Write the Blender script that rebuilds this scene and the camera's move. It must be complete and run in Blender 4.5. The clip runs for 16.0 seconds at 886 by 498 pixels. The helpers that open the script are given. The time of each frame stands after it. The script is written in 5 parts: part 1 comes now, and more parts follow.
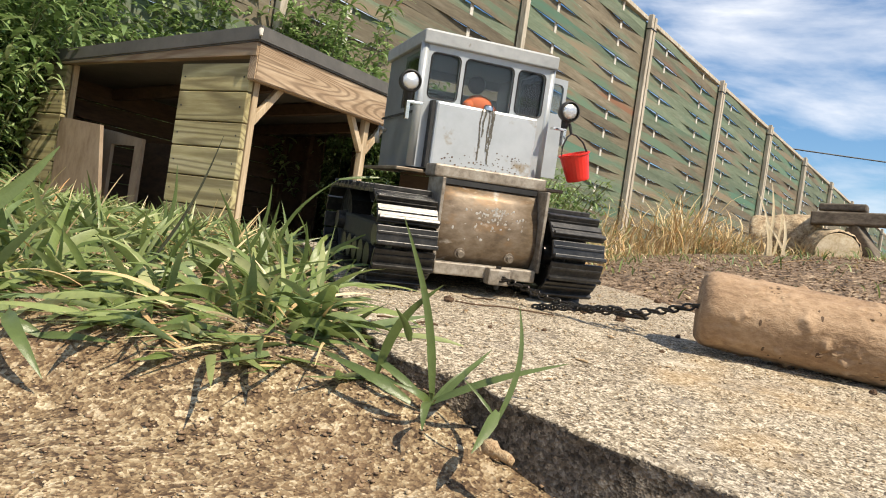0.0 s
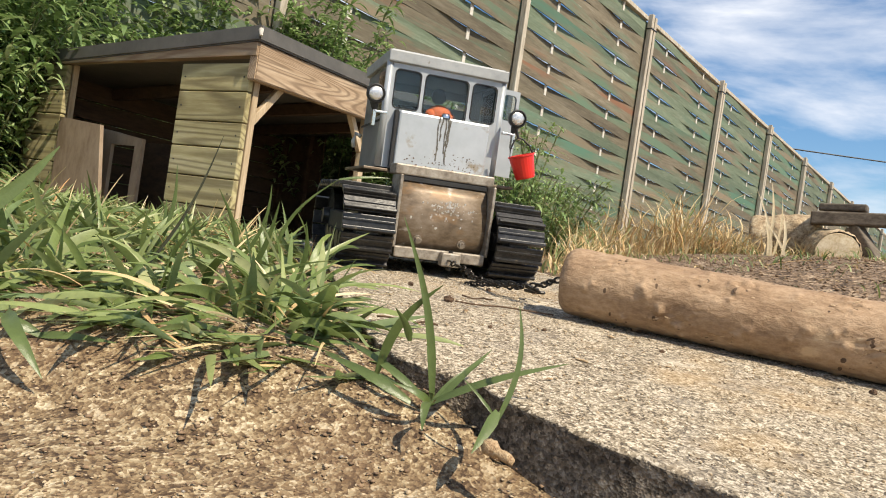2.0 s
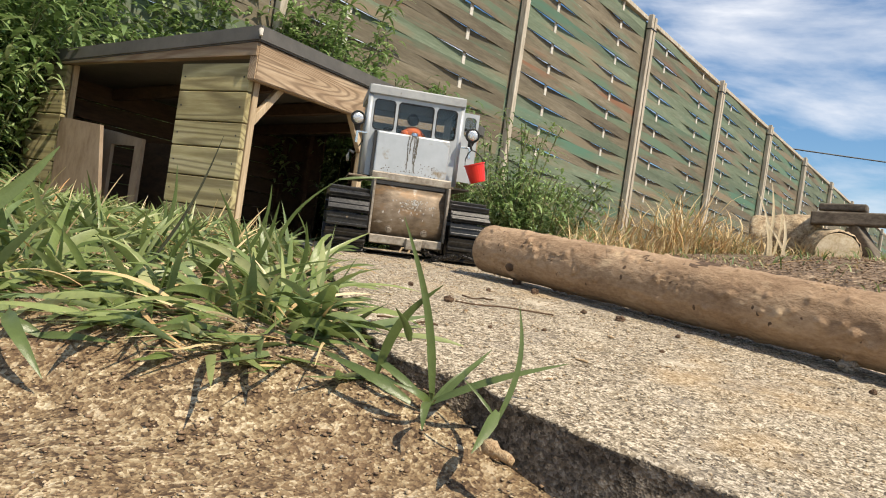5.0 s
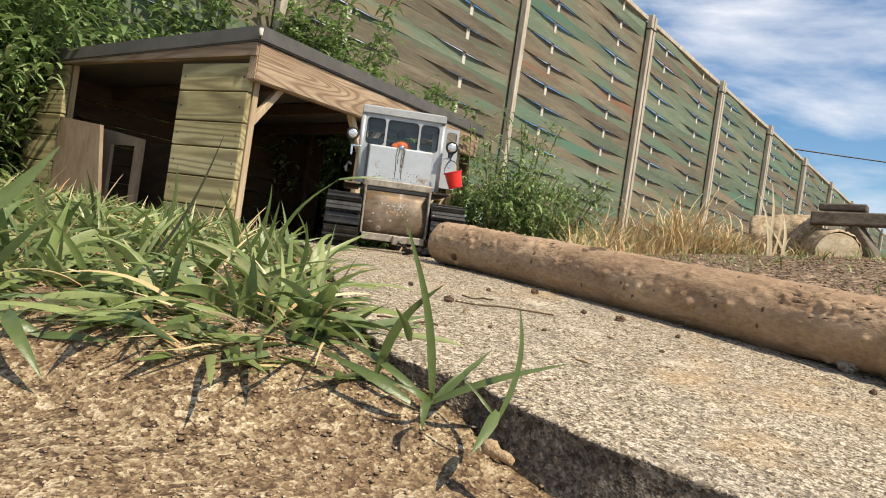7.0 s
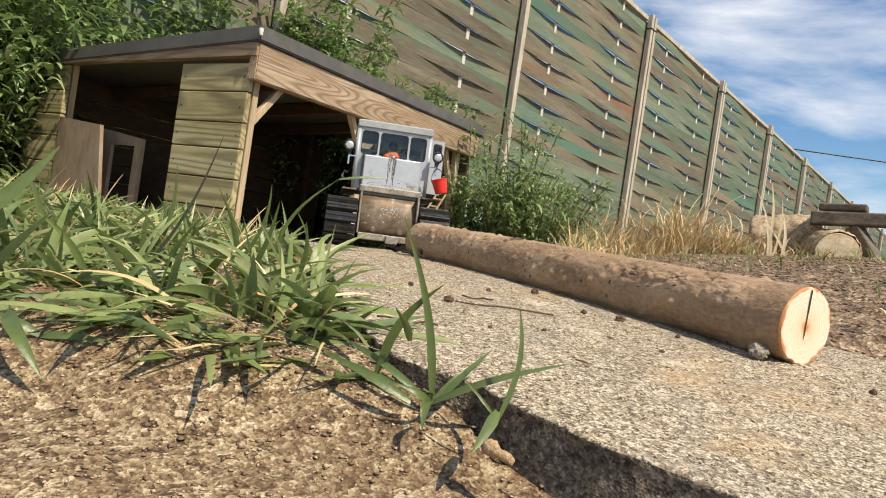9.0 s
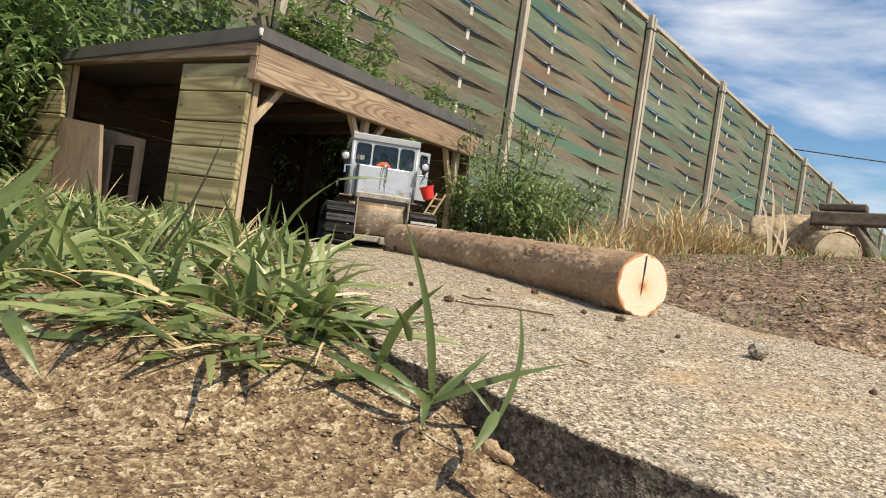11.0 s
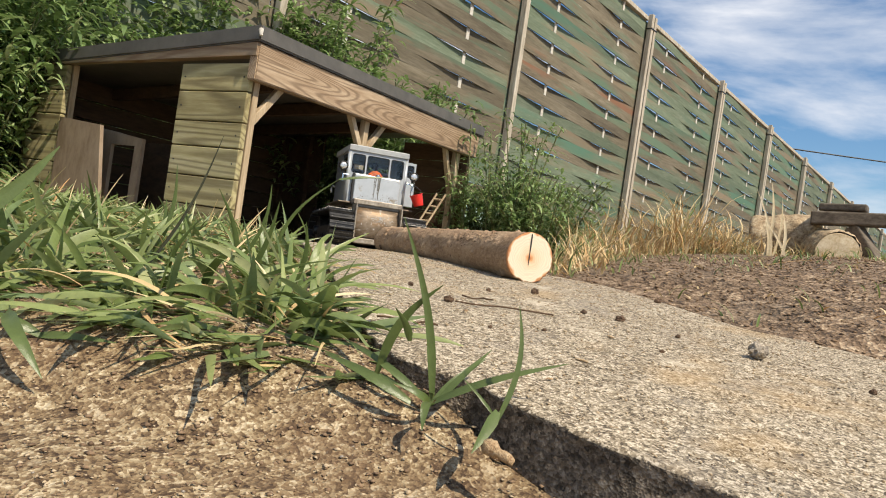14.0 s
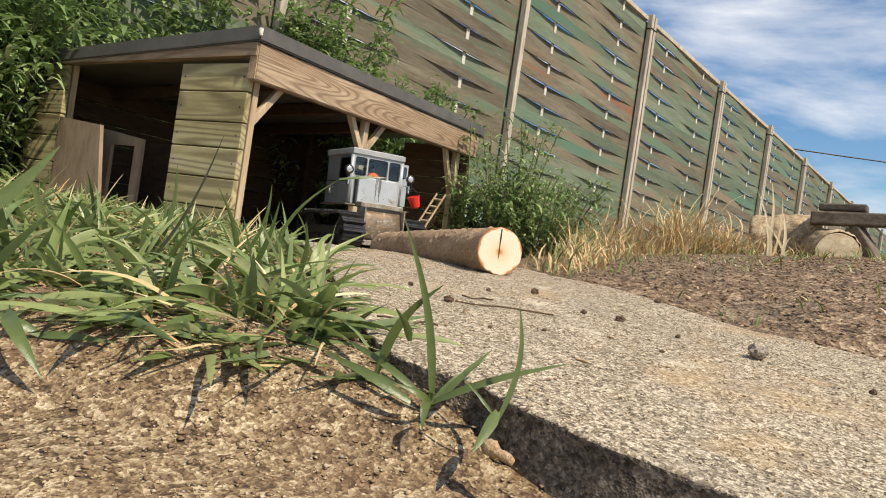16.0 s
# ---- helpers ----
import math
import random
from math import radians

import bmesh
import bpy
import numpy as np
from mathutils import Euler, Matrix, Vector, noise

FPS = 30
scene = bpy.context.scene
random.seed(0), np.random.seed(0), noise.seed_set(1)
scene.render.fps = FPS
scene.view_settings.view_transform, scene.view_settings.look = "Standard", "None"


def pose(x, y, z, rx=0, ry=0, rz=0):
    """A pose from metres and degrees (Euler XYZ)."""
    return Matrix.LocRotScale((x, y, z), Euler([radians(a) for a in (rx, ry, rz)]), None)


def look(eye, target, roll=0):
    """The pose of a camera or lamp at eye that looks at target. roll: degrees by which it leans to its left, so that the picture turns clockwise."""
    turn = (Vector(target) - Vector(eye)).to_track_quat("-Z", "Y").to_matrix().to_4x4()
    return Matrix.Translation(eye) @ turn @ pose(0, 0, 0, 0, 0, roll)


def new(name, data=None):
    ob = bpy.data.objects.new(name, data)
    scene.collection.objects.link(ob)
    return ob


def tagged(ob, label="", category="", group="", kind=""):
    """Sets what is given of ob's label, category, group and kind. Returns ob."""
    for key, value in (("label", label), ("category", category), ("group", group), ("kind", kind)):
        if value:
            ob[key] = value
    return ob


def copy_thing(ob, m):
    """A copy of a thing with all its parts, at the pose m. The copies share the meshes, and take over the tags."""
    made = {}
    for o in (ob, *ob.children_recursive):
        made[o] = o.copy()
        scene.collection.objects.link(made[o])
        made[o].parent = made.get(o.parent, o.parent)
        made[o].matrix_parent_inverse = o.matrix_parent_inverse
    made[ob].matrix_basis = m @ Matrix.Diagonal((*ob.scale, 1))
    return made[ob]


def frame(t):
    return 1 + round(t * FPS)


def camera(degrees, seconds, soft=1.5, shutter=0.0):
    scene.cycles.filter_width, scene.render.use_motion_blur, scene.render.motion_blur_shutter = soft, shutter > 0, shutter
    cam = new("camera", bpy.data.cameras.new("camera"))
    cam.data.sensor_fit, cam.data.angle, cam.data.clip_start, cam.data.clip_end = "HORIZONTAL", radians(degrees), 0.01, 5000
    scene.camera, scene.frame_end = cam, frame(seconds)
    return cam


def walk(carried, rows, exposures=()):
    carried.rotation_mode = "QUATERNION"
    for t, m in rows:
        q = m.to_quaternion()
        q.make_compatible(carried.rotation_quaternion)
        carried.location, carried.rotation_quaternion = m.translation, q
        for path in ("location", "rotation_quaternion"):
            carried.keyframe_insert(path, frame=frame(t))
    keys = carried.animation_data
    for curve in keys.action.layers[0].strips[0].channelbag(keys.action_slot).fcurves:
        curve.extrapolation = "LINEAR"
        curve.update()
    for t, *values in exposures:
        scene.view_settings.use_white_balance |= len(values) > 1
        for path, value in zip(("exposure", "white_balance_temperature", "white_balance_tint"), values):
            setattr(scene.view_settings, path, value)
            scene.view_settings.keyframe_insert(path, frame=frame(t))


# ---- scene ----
cam = camera(65.0, 16.0, soft=1.05)
EYE = (0.0, 0.0, 0.1458)
VIEW = look(EYE, (0.0, 1.0, 0.1427), 8.42)
walk(cam, [(0.0, VIEW), (16.0, VIEW)], exposures=[(0.0, 0.46, 6700, 10), (2.0, 0.41, 6700, 10), (4.0, 0.34, 6700, 10), (9.0, 0.30, 6700, 10), (12.5, 0.24, 6700, 10), (16.0, 0.23, 6700, 10)])

# ---------------------------------------------------------------- light
SUN_DIR = Vector((0.55, -0.54, 1.02)).normalized()
sun = new("sun", bpy.data.lights.new("sun", "SUN"))
sun.data.energy, sun.data.angle, sun.data.color = 4.8, radians(0.55), (1.0, 0.90, 0.735)
sun.matrix_world = Matrix.Translation((3, 1, 6)) @ SUN_DIR.to_track_quat("Z", "Y").to_matrix().to_4x4()


def make_world():
    """Blue sky with drifting white cloud streaks."""
    w = bpy.data.worlds.new("sky")
    scene.world = w
    w.use_nodes = True
    nt = w.node_tree
    nd, lk = nt.nodes, nt.links
    bg = nd["Background"]
    sky = nd.new("ShaderNodeTexSky")
    sky.sky_type, sky.sun_disc = "NISHITA", False
    sky.sun_elevation = math.asin(SUN_DIR.z)
    sky.sun_rotation = math.atan2(SUN_DIR.x, SUN_DIR.y)
    sky.air_density, sky.dust_density, sky.ozone_density = 1.0, 0.4, 2.0
    tc = nd.new("ShaderNodeTexCoord")
    mp = nd.new("ShaderNodeMapping")
    mp.inputs["Rotation"].default_value = (0, radians(6), radians(-35))
    mp.inputs["Scale"].default_value = (1.6, 1.6, 6.0)
    lk.new(tc.outputs["Generated"], mp.inputs["Vector"])
    n1 = nd.new("ShaderNodeTexNoise")
    n1.inputs["Scale"].default_value, n1.inputs["Detail"].default_value = 1.7, 9
    n1.inputs["Roughness"].default_value, n1.inputs["Distortion"].default_value = 0.56, 0.25
    lk.new(mp.outputs[0], n1.inputs["Vector"])
    rp = nd.new("ShaderNodeValToRGB")
    rp.color_ramp.elements[0].position, rp.color_ramp.elements[1].position = 0.43, 0.66
    lk.new(n1.outputs["Fac"], rp.inputs[0])
    mix = nd.new("ShaderNodeMix")
    mix.data_type = "RGBA"
    lk.new(rp.outputs[0], mix.inputs["Factor"])
    hs = nd.new("ShaderNodeHueSaturation")
    hs.inputs["Saturation"].default_value, hs.inputs["Value"].default_value = 1.25, 1.12
    lk.new(sky.outputs[0], hs.inputs["Color"])
    lk.new(hs.outputs[0], mix.inputs[6])
    mix.inputs[7].default_value = (7.4, 7.8, 8.6, 1)
    lk.new(mix.outputs[2], bg.inputs["Color"])
    bg.inputs["Strength"].default_value = 0.098


make_world()


# ---------------------------------------------------------------- materials
def mat(name, cols, scale=20.0, rough=0.8, bump=0.3, stretch=(1, 1, 1), metal=0.0, fine=4.0, spots=None, hue=0.0,
        detail=8, dist=0.003, alpha_glass=False):
    """Mottled surface: a ramp of colours over coarse and fine noise, with relief. spots: (colour, scale, threshold, softness)."""
    m = bpy.data.materials.new(name)
    m.use_nodes = True
    nt = m.node_tree
    nd, lk = nt.nodes, nt.links
    b = nd["Principled BSDF"]
    b.inputs["Roughness"].default_value, b.inputs["Metallic"].default_value = rough, metal
    tc = nd.new("ShaderNodeTexCoord")
    mp = nd.new("ShaderNodeMapping")
    mp.inputs["Scale"].default_value = stretch
    lk.new(tc.outputs["Object"], mp.inputs["Vector"])
    oi = nd.new("ShaderNodeObjectInfo")
    mul = nd.new("ShaderNodeMath")
    mul.operation = "MULTIPLY"
    mul.inputs[1].default_value = 37.0
    lk.new(oi.outputs["Random"], mul.inputs[0])

    def nz(sc, det, rg=0.6):
        n = nd.new("ShaderNodeTexNoise")
        n.noise_dimensions = "4D"
        n.inputs["Scale"].default_value, n.inputs["Detail"].default_value, n.inputs["Roughness"].default_value = sc, det, rg
        lk.new(mp.outputs[0], n.inputs["Vector"])
        lk.new(mul.outputs[0], n.inputs["W"])
        return n
    a, c = nz(scale, detail), nz(scale * fine, 4, 0.7)
    ad = nd.new("ShaderNodeMix")
    ad.data_type = "FLOAT"
    ad.inputs["Factor"].default_value = 0.45
    lk.new(a.outputs["Fac"], ad.inputs[2])
    lk.new(c.outputs["Fac"], ad.inputs[3])
    rp = nd.new("ShaderNodeValToRGB")
    lk.new(ad.outputs[0], rp.inputs[0])
    els = rp.color_ramp.elements
    k = len(cols)
    els[0].position, els[1].position = 0.36, 0.64
    for i in range(1, k - 1):
        els.new(0.36 + 0.28 * i / (k - 1))
    for i, col in enumerate(cols):
        els[i].color = (*col, 1)
    out = rp.outputs[0]
    if spots:
        for col, sc, th, so in spots:
            s = nz(sc, 6)
            r2 = nd.new("ShaderNodeValToRGB")
            r2.color_ramp.elements[0].position, r2.color_ramp.elements[1].position = th, th + so
            lk.new(s.outputs["Fac"], r2.inputs[0])
            mx = nd.new("ShaderNodeMix")
            mx.data_type = "RGBA"
            lk.new(r2.outputs[0], mx.inputs["Factor"])
            lk.new(out, mx.inputs[6])
            mx.inputs[7].default_value = (*col, 1)
            out = mx.outputs[2]
    if hue:
        hs = nd.new("ShaderNodeHueSaturation")
        mr = nd.new("ShaderNodeMapRange")
        mr.inputs["To Min"].default_value, mr.inputs["To Max"].default_value = 1 - hue, 1 + hue
        lk.new(oi.outputs["Random"], mr.inputs["Value"])
        lk.new(mr.outputs[0], hs.inputs["Value"])
        lk.new(out, hs.inputs["Color"])
        out = hs.outputs[0]
    lk.new(out, b.inputs["Base Color"])
    if bump:
        bp = nd.new("ShaderNodeBump")
        bp.inputs["Strength"].default_value, bp.inputs["Distance"].default_value = bump, dist
        lk.new(ad.outputs[0], bp.inputs["Height"])
        lk.new(bp.outputs[0], b.inputs["Normal"])
    return m


def leaf_mat(name, cols, rough=0.45, trans=0.25):
    """Blade or leaf: colour varies from piece to piece, with some light let through."""
    m = bpy.data.materials.new(name)
    m.use_nodes = True
    nt = m.node_tree
    nd, lk = nt.nodes, nt.links
    b = nd["Principled BSDF"]
    geo = nd.new("ShaderNodeNewGeometry")
    rp = nd.new("ShaderNodeValToRGB")
    els = rp.color_ramp.elements
    for i in range(1, len(cols) - 1):
        els.new(i / (len(cols) - 1))
    for i, col in enumerate(cols):
        els[i].color = (*col, 1)
    lk.new(geo.outputs["Random Per Island"], rp.inputs[0])
    tc = nd.new("ShaderNodeTexCoord")
    n = nd.new("ShaderNodeTexNoise")
    n.inputs["Scale"].default_value, n.inputs["Detail"].default_value, n.inputs["Roughness"].default_value = 110, 5, 0.75
    lk.new(tc.outputs["Object"], n.inputs["Vector"])
    hs = nd.new("ShaderNodeHueSaturation")
    mr = nd.new("ShaderNodeMapRange")
    mr.inputs["To Min"].default_value, mr.inputs["To Max"].default_value = 0.6, 1.4
    lk.new(n.outputs["Fac"], mr.inputs["Value"])
    lk.new(mr.outputs[0], hs.inputs["Value"])
    lk.new(rp.outputs[0], hs.inputs["Color"])
    lk.new(hs.outputs[0], b.inputs["Base Color"])
    b.inputs["Roughness"].default_value = rough
    tr = nd.new("ShaderNodeBsdfTranslucent")
    lk.new(hs.outputs[0], tr.inputs["Color"])
    ms = nd.new("ShaderNodeMixShader")
    ms.inputs[0].default_value = trans
    bp = nd.new("ShaderNodeBump")
    bp.inputs["Strength"].default_value, bp.inputs["Distance"].default_value = 0.5, 0.001
    lk.new(n.outputs["Fac"], bp.inputs["Height"])
    lk.new(bp.outputs[0], b.inputs["Normal"])
    lk.new(b.outputs[0], ms.inputs[1])
    lk.new(tr.outputs[0], ms.inputs[2])
    lk.new(ms.outputs[0], nd["Material Output"].inputs["Surface"])
    return m


def glass_mat(name, tint=(0.75, 0.8, 0.82)):
    m = bpy.data.materials.new(name)
    m.use_nodes = True
    nt = m.node_tree
    nd, lk = nt.nodes, nt.links
    tr = nd.new("ShaderNodeBsdfTransparent")
    tr.inputs[0].default_value = (*tint, 1)
    gl = nd.new("ShaderNodeBsdfGlossy")
    gl.inputs["Roughness"].default_value = 0.08
    fr = nd.new("ShaderNodeFresnel")
    fr.inputs["IOR"].default_value = 1.5
    ms = nd.new("ShaderNodeMixShader")
    lk.new(fr.outputs[0], ms.inputs[0])
    lk.new(tr.outputs[0], ms.inputs[1])
    lk.new(gl.outputs[0], ms.inputs[2])
    lk.new(ms.outputs[0], nd["Material Output"].inputs["Surface"])
    return m


def ring_mat(name):
    """Sawn end grain: growth rings round the heart, darker heartwood, orange rim."""
    m = bpy.data.materials.new(name)
    m.use_nodes = True
    nt = m.node_tree
    nd, lk = nt.nodes, nt.links
    b = nd["Principled BSDF"]
    b.inputs["Roughness"].default_value = 0.7
    tc = nd.new("ShaderNodeTexCoord")
    sx = nd.new("ShaderNodeSeparateXYZ")
    lk.new(tc.outputs["Object"], sx.inputs[0])
    cx = nd.new("ShaderNodeCombineXYZ")
    lk.new(sx.outputs["Y"], cx.inputs["X"])
    lk.new(sx.outputs["Z"], cx.inputs["Y"])
    ln = nd.new("ShaderNodeVectorMath")
    ln.operation = "LENGTH"
    lk.new(cx.outputs[0], ln.inputs[0])
    nz = nd.new("ShaderNodeTexNoise")
    nz.inputs["Scale"].default_value, nz.inputs["Detail"].default_value = 60, 6
    lk.new(tc.outputs["Object"], nz.inputs["Vector"])
    ma = nd.new("ShaderNodeMath")
    ma.operation = "MULTIPLY_ADD"
    ma.inputs[1].default_value = 0.016
    lk.new(nz.outputs["Fac"], ma.inputs[0])
    lk.new(ln.outputs["Value"], ma.inputs[2])
    mr = nd.new("ShaderNodeMapRange")
    mr.inputs["From Min"].default_value, mr.inputs["From Max"].default_value = 0.006, 0.0440
    lk.new(ma.outputs[0], mr.inputs["Value"])
    rp = nd.new("ShaderNodeValToRGB")
    els = rp.color_ramp.elements
    els[0].position, els[0].color = 0.0, (0.42, 0.12, 0.04, 1)
    els[1].position, els[1].color = 1.0, (0.50, 0.22, 0.09, 1)
    for pos, col in ((0.10, (0.50, 0.17, 0.06)), (0.20, (0.66, 0.32, 0.14)), (0.30, (0.76, 0.55, 0.37)), (0.6, (0.77, 0.63, 0.47)), (0.93, (0.78, 0.65, 0.50)), (0.965, (0.62, 0.36, 0.18))):
        els.new(pos).color = (*col, 1)
    lk.new(mr.outputs[0], rp.inputs[0])
    si = nd.new("ShaderNodeMath")
    si.operation = "SINE"
    m2 = nd.new("ShaderNodeMath")
    m2.operation = "MULTIPLY"
    m2.inputs[1].default_value = 2100
    lk.new(ma.outputs[0], m2.inputs[0])
    lk.new(m2.outputs[0], si.inputs[0])
    mr2 = nd.new("ShaderNodeMapRange")
    mr2.inputs["From Min"].default_value = -1
    mr2.inputs["To Min"].default_value, mr2.inputs["To Max"].default_value = 0.90, 1.05
    lk.new(si.outputs[0], mr2.inputs["Value"])
    hs = nd.new("ShaderNodeHueSaturation")
    lk.new(mr2.outputs[0], hs.inputs["Value"])
    lk.new(rp.outputs[0], hs.inputs["Color"])
    lk.new(hs.outputs[0], b.inputs["Base Color"])
    return m


def wood(name, cols, along, freq=11.0, scale=3.2, rough=0.75, hue=0.12, dark=None):
    """Sawn softwood: cathedral grain lines drawn out along one axis, pores, and a few darker streaks."""
    m = mat(name, cols, scale * 2.4, rough, 0.35, stretch=tuple(0.14 if k == along else 1.6 for k in range(3)), fine=7, hue=hue, dist=0.0015)
    nt = m.node_tree
    nd, lk = nt.nodes, nt.links
    b = nd["Principled BSDF"]
    src = b.inputs["Base Color"].links[0].from_socket
    tc = nd.new("ShaderNodeTexCoord")
    mp = nd.new("ShaderNodeMapping")
    mp.inputs["Scale"].default_value = tuple(0.11 if k == along else 1.5 for k in range(3))
    lk.new(tc.outputs["Object"], mp.inputs["Vector"])
    oi = nd.new("ShaderNodeObjectInfo")
    mu = nd.new("ShaderNodeMath")
    mu.operation = "MULTIPLY"
    mu.inputs[1].default_value = 53.0
    lk.new(oi.outputs["Random"], mu.inputs[0])
    n = nd.new("ShaderNodeTexNoise")
    n.noise_dimensions = "4D"
    n.inputs["Scale"].default_value, n.inputs["Detail"].default_value, n.inputs["Roughness"].default_value = scale * 1.7, 1.2, 0.35
    lk.new(mp.outputs[0], n.inputs["Vector"])
    lk.new(mu.outputs[0], n.inputs["W"])
    k1 = nd.new("ShaderNodeMath")
    k1.operation = "MULTIPLY"
    k1.inputs[1].default_value = freq * 6.2832
    lk.new(n.outputs["Fac"], k1.inputs[0])
    si = nd.new("ShaderNodeMath")
    si.operation = "SINE"
    lk.new(k1.outputs[0], si.inputs[0])
    mr = nd.new("ShaderNodeMapRange")
    mr.inputs["From Min"].default_value, mr.inputs["From Max"].default_value = -0.2, 1.0
    mr.inputs["To Min"].default_value, mr.inputs["To Max"].default_value = 0.0, 0.55
    lk.new(si.outputs[0], mr.inputs["Value"])
    mx = nd.new("ShaderNodeMix")
    mx.data_type = "RGBA"
    lk.new(mr.outputs[0], mx.inputs["Factor"])
    lk.new(src, mx.inputs[6])
    mx.inputs[7].default_value = (*(dark or tuple(c * 0.45 for c in cols[0])), 1)
    lk.new(mx.outputs[2], b.inputs["Base Color"])
    return m


def gritty(name, cols, big, small, stains, bump=0.8, dist=0.002, coarse=9.0, clump=0.5):
    """Loose or bound grains: every cell of two grain sizes has its own colour, over broad stains."""
    m = bpy.data.materials.new(name)
    m.use_nodes = True
    nt = m.node_tree
    nd, lk = nt.nodes, nt.links
    b = nd["Principled BSDF"]
    b.inputs["Roughness"].default_value = 0.95
    tc = nd.new("ShaderNodeTexCoord")
    wn = nd.new("ShaderNodeTexNoise")
    wn.inputs["Scale"].default_value, wn.inputs["Detail"].default_value = small * 0.6, 3
    lk.new(tc.outputs["Object"], wn.inputs["Vector"])
    wa = nd.new("ShaderNodeVectorMath")
    wa.operation = "MULTIPLY_ADD"
    wa.inputs[1].default_value = (0.55 / small,) * 3
    lk.new(wn.outputs["Color"], wa.inputs[0])
    lk.new(tc.outputs["Object"], wa.inputs[2])

    def cells(sc):
        v = nd.new("ShaderNodeTexVoronoi")
        v.inputs["Scale"].default_value = sc
        lk.new(wa.outputs[0], v.inputs["Vector"])
        sp = nd.new("ShaderNodeSeparateColor")
        lk.new(v.outputs["Color"], sp.inputs[0])
        return v, sp
    (v1, c1), (v2, c2) = cells(big), cells(small)

    def noise_of(sc, det=6):
        n = nd.new("ShaderNodeTexNoise")
        n.inputs["Scale"].default_value, n.inputs["Detail"].default_value = sc, det
        n.inputs["Roughness"].default_value = 0.65
        lk.new(tc.outputs["Object"], n.inputs["Vector"])
        return n

    def blend(fac, a, c, kind="FLOAT"):
        x = nd.new("ShaderNodeMix")
        x.data_type = kind
        if isinstance(fac, float):
            x.inputs["Factor"].default_value = fac
        else:
            lk.new(fac, x.inputs["Factor"])
        ia, ib, o = (2, 3, 0) if kind == "FLOAT" else (6, 7, 2)
        lk.new(a, x.inputs[ia])
        if isinstance(c, tuple):
            x.inputs[ib].default_value = (*c, 1)
        else:
            lk.new(c, x.inputs[ib])
        return x.outputs[o]
    g = blend(0.5, c1.outputs[0], c2.outputs[0])
    cl = noise_of(coarse * 5)
    g = blend(clump, g, cl.outputs["Fac"])
    rp = nd.new("ShaderNodeValToRGB")
    els = rp.color_ramp.elements
    els[0].position, els[1].position = 0.27, 0.74
    for i in range(1, len(cols) - 1):
        els.new(0.27 + 0.47 * i / (len(cols) - 1))
    for i, col in enumerate(cols):
        els[i].color = (*col, 1)
    lk.new(g, rp.inputs[0])
    out = rp.outputs[0]
    for col, sc, th, so, amt in stains:
        n = noise_of(sc)
        mr = nd.new("ShaderNodeMapRange")
        mr.inputs["From Min"].default_value, mr.inputs["From Max"].default_value = th, th + so
        mr.inputs["To Max"].default_value = amt
        lk.new(n.outputs["Fac"], mr.inputs["Value"])
        out = blend(mr.outputs[0], out, col, "RGBA")
    lk.new(out, b.inputs["Base Color"])
    h = blend(0.45, v1.outputs["Distance"], v2.outputs["Distance"])
    h = blend(0.5, h, cl.outputs["Fac"])
    bp = nd.new("ShaderNodeBump")
    bp.invert = False
    bp.inputs["Strength"].default_value, bp.inputs["Distance"].default_value = bump, dist
    lk.new(h, bp.inputs["Height"])
    lk.new(bp.outputs[0], b.inputs["Normal"])
    return m


M_SOIL = gritty("sandy_soil", [(0.045, 0.025, 0.013), (0.128, 0.081, 0.041), (0.228, 0.156, 0.083), (0.335, 0.257, 0.15), (0.54, 0.445, 0.30)], 190, 520,
                [((0.15, 0.088, 0.046), 4.5, 0.47, 0.14, 0.62), ((0.095, 0.055, 0.03), 24, 0.58, 0.12, 0.6), ((0.52, 0.40, 0.25), 60, 0.64, 0.06, 0.7)], 1.0, 0.004, 9, 0.42)
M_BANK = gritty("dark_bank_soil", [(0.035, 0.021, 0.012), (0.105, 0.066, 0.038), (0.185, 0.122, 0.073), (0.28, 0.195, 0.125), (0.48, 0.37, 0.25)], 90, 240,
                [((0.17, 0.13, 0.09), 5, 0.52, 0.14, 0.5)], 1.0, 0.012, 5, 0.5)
M_CONCRETE = gritty("worn_concrete", [(0.06, 0.046, 0.032), (0.18, 0.14, 0.09), (0.285, 0.233, 0.16), (0.40, 0.335, 0.24), (0.64, 0.56, 0.44)], 420, 950,
                    [((0.42, 0.28, 0.13), 6, 0.55, 0.12, 0.45), ((0.20, 0.18, 0.155), 9, 0.57, 0.06, 0.28), ((0.64, 0.56, 0.43), 11, 0.60, 0.08, 0.45), ((0.09, 0.065, 0.045), 55, 0.64, 0.05, 0.75)], 0.6, 0.0011, 9, 0.26)
# broken side face: darker and coarser than the top
M_CONCRETE_SIDE = gritty("dark_concrete_side", [(0.03, 0.024, 0.018), (0.10, 0.082, 0.062), (0.19, 0.155, 0.118), (0.36, 0.31, 0.24)], 260, 620,
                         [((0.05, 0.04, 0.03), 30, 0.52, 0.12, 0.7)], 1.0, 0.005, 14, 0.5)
M_GRAIN = [mat("pale_grit", [(0.33, 0.235, 0.14), (0.54, 0.43, 0.29)], 60, 0.9, 0.3),
           mat("brown_grit", [(0.12, 0.075, 0.045), (0.30, 0.20, 0.12)], 60, 0.95, 0.3),
           mat("grey_grit", [(0.22, 0.185, 0.15), (0.40, 0.35, 0.29)], 60, 0.9, 0.3)]
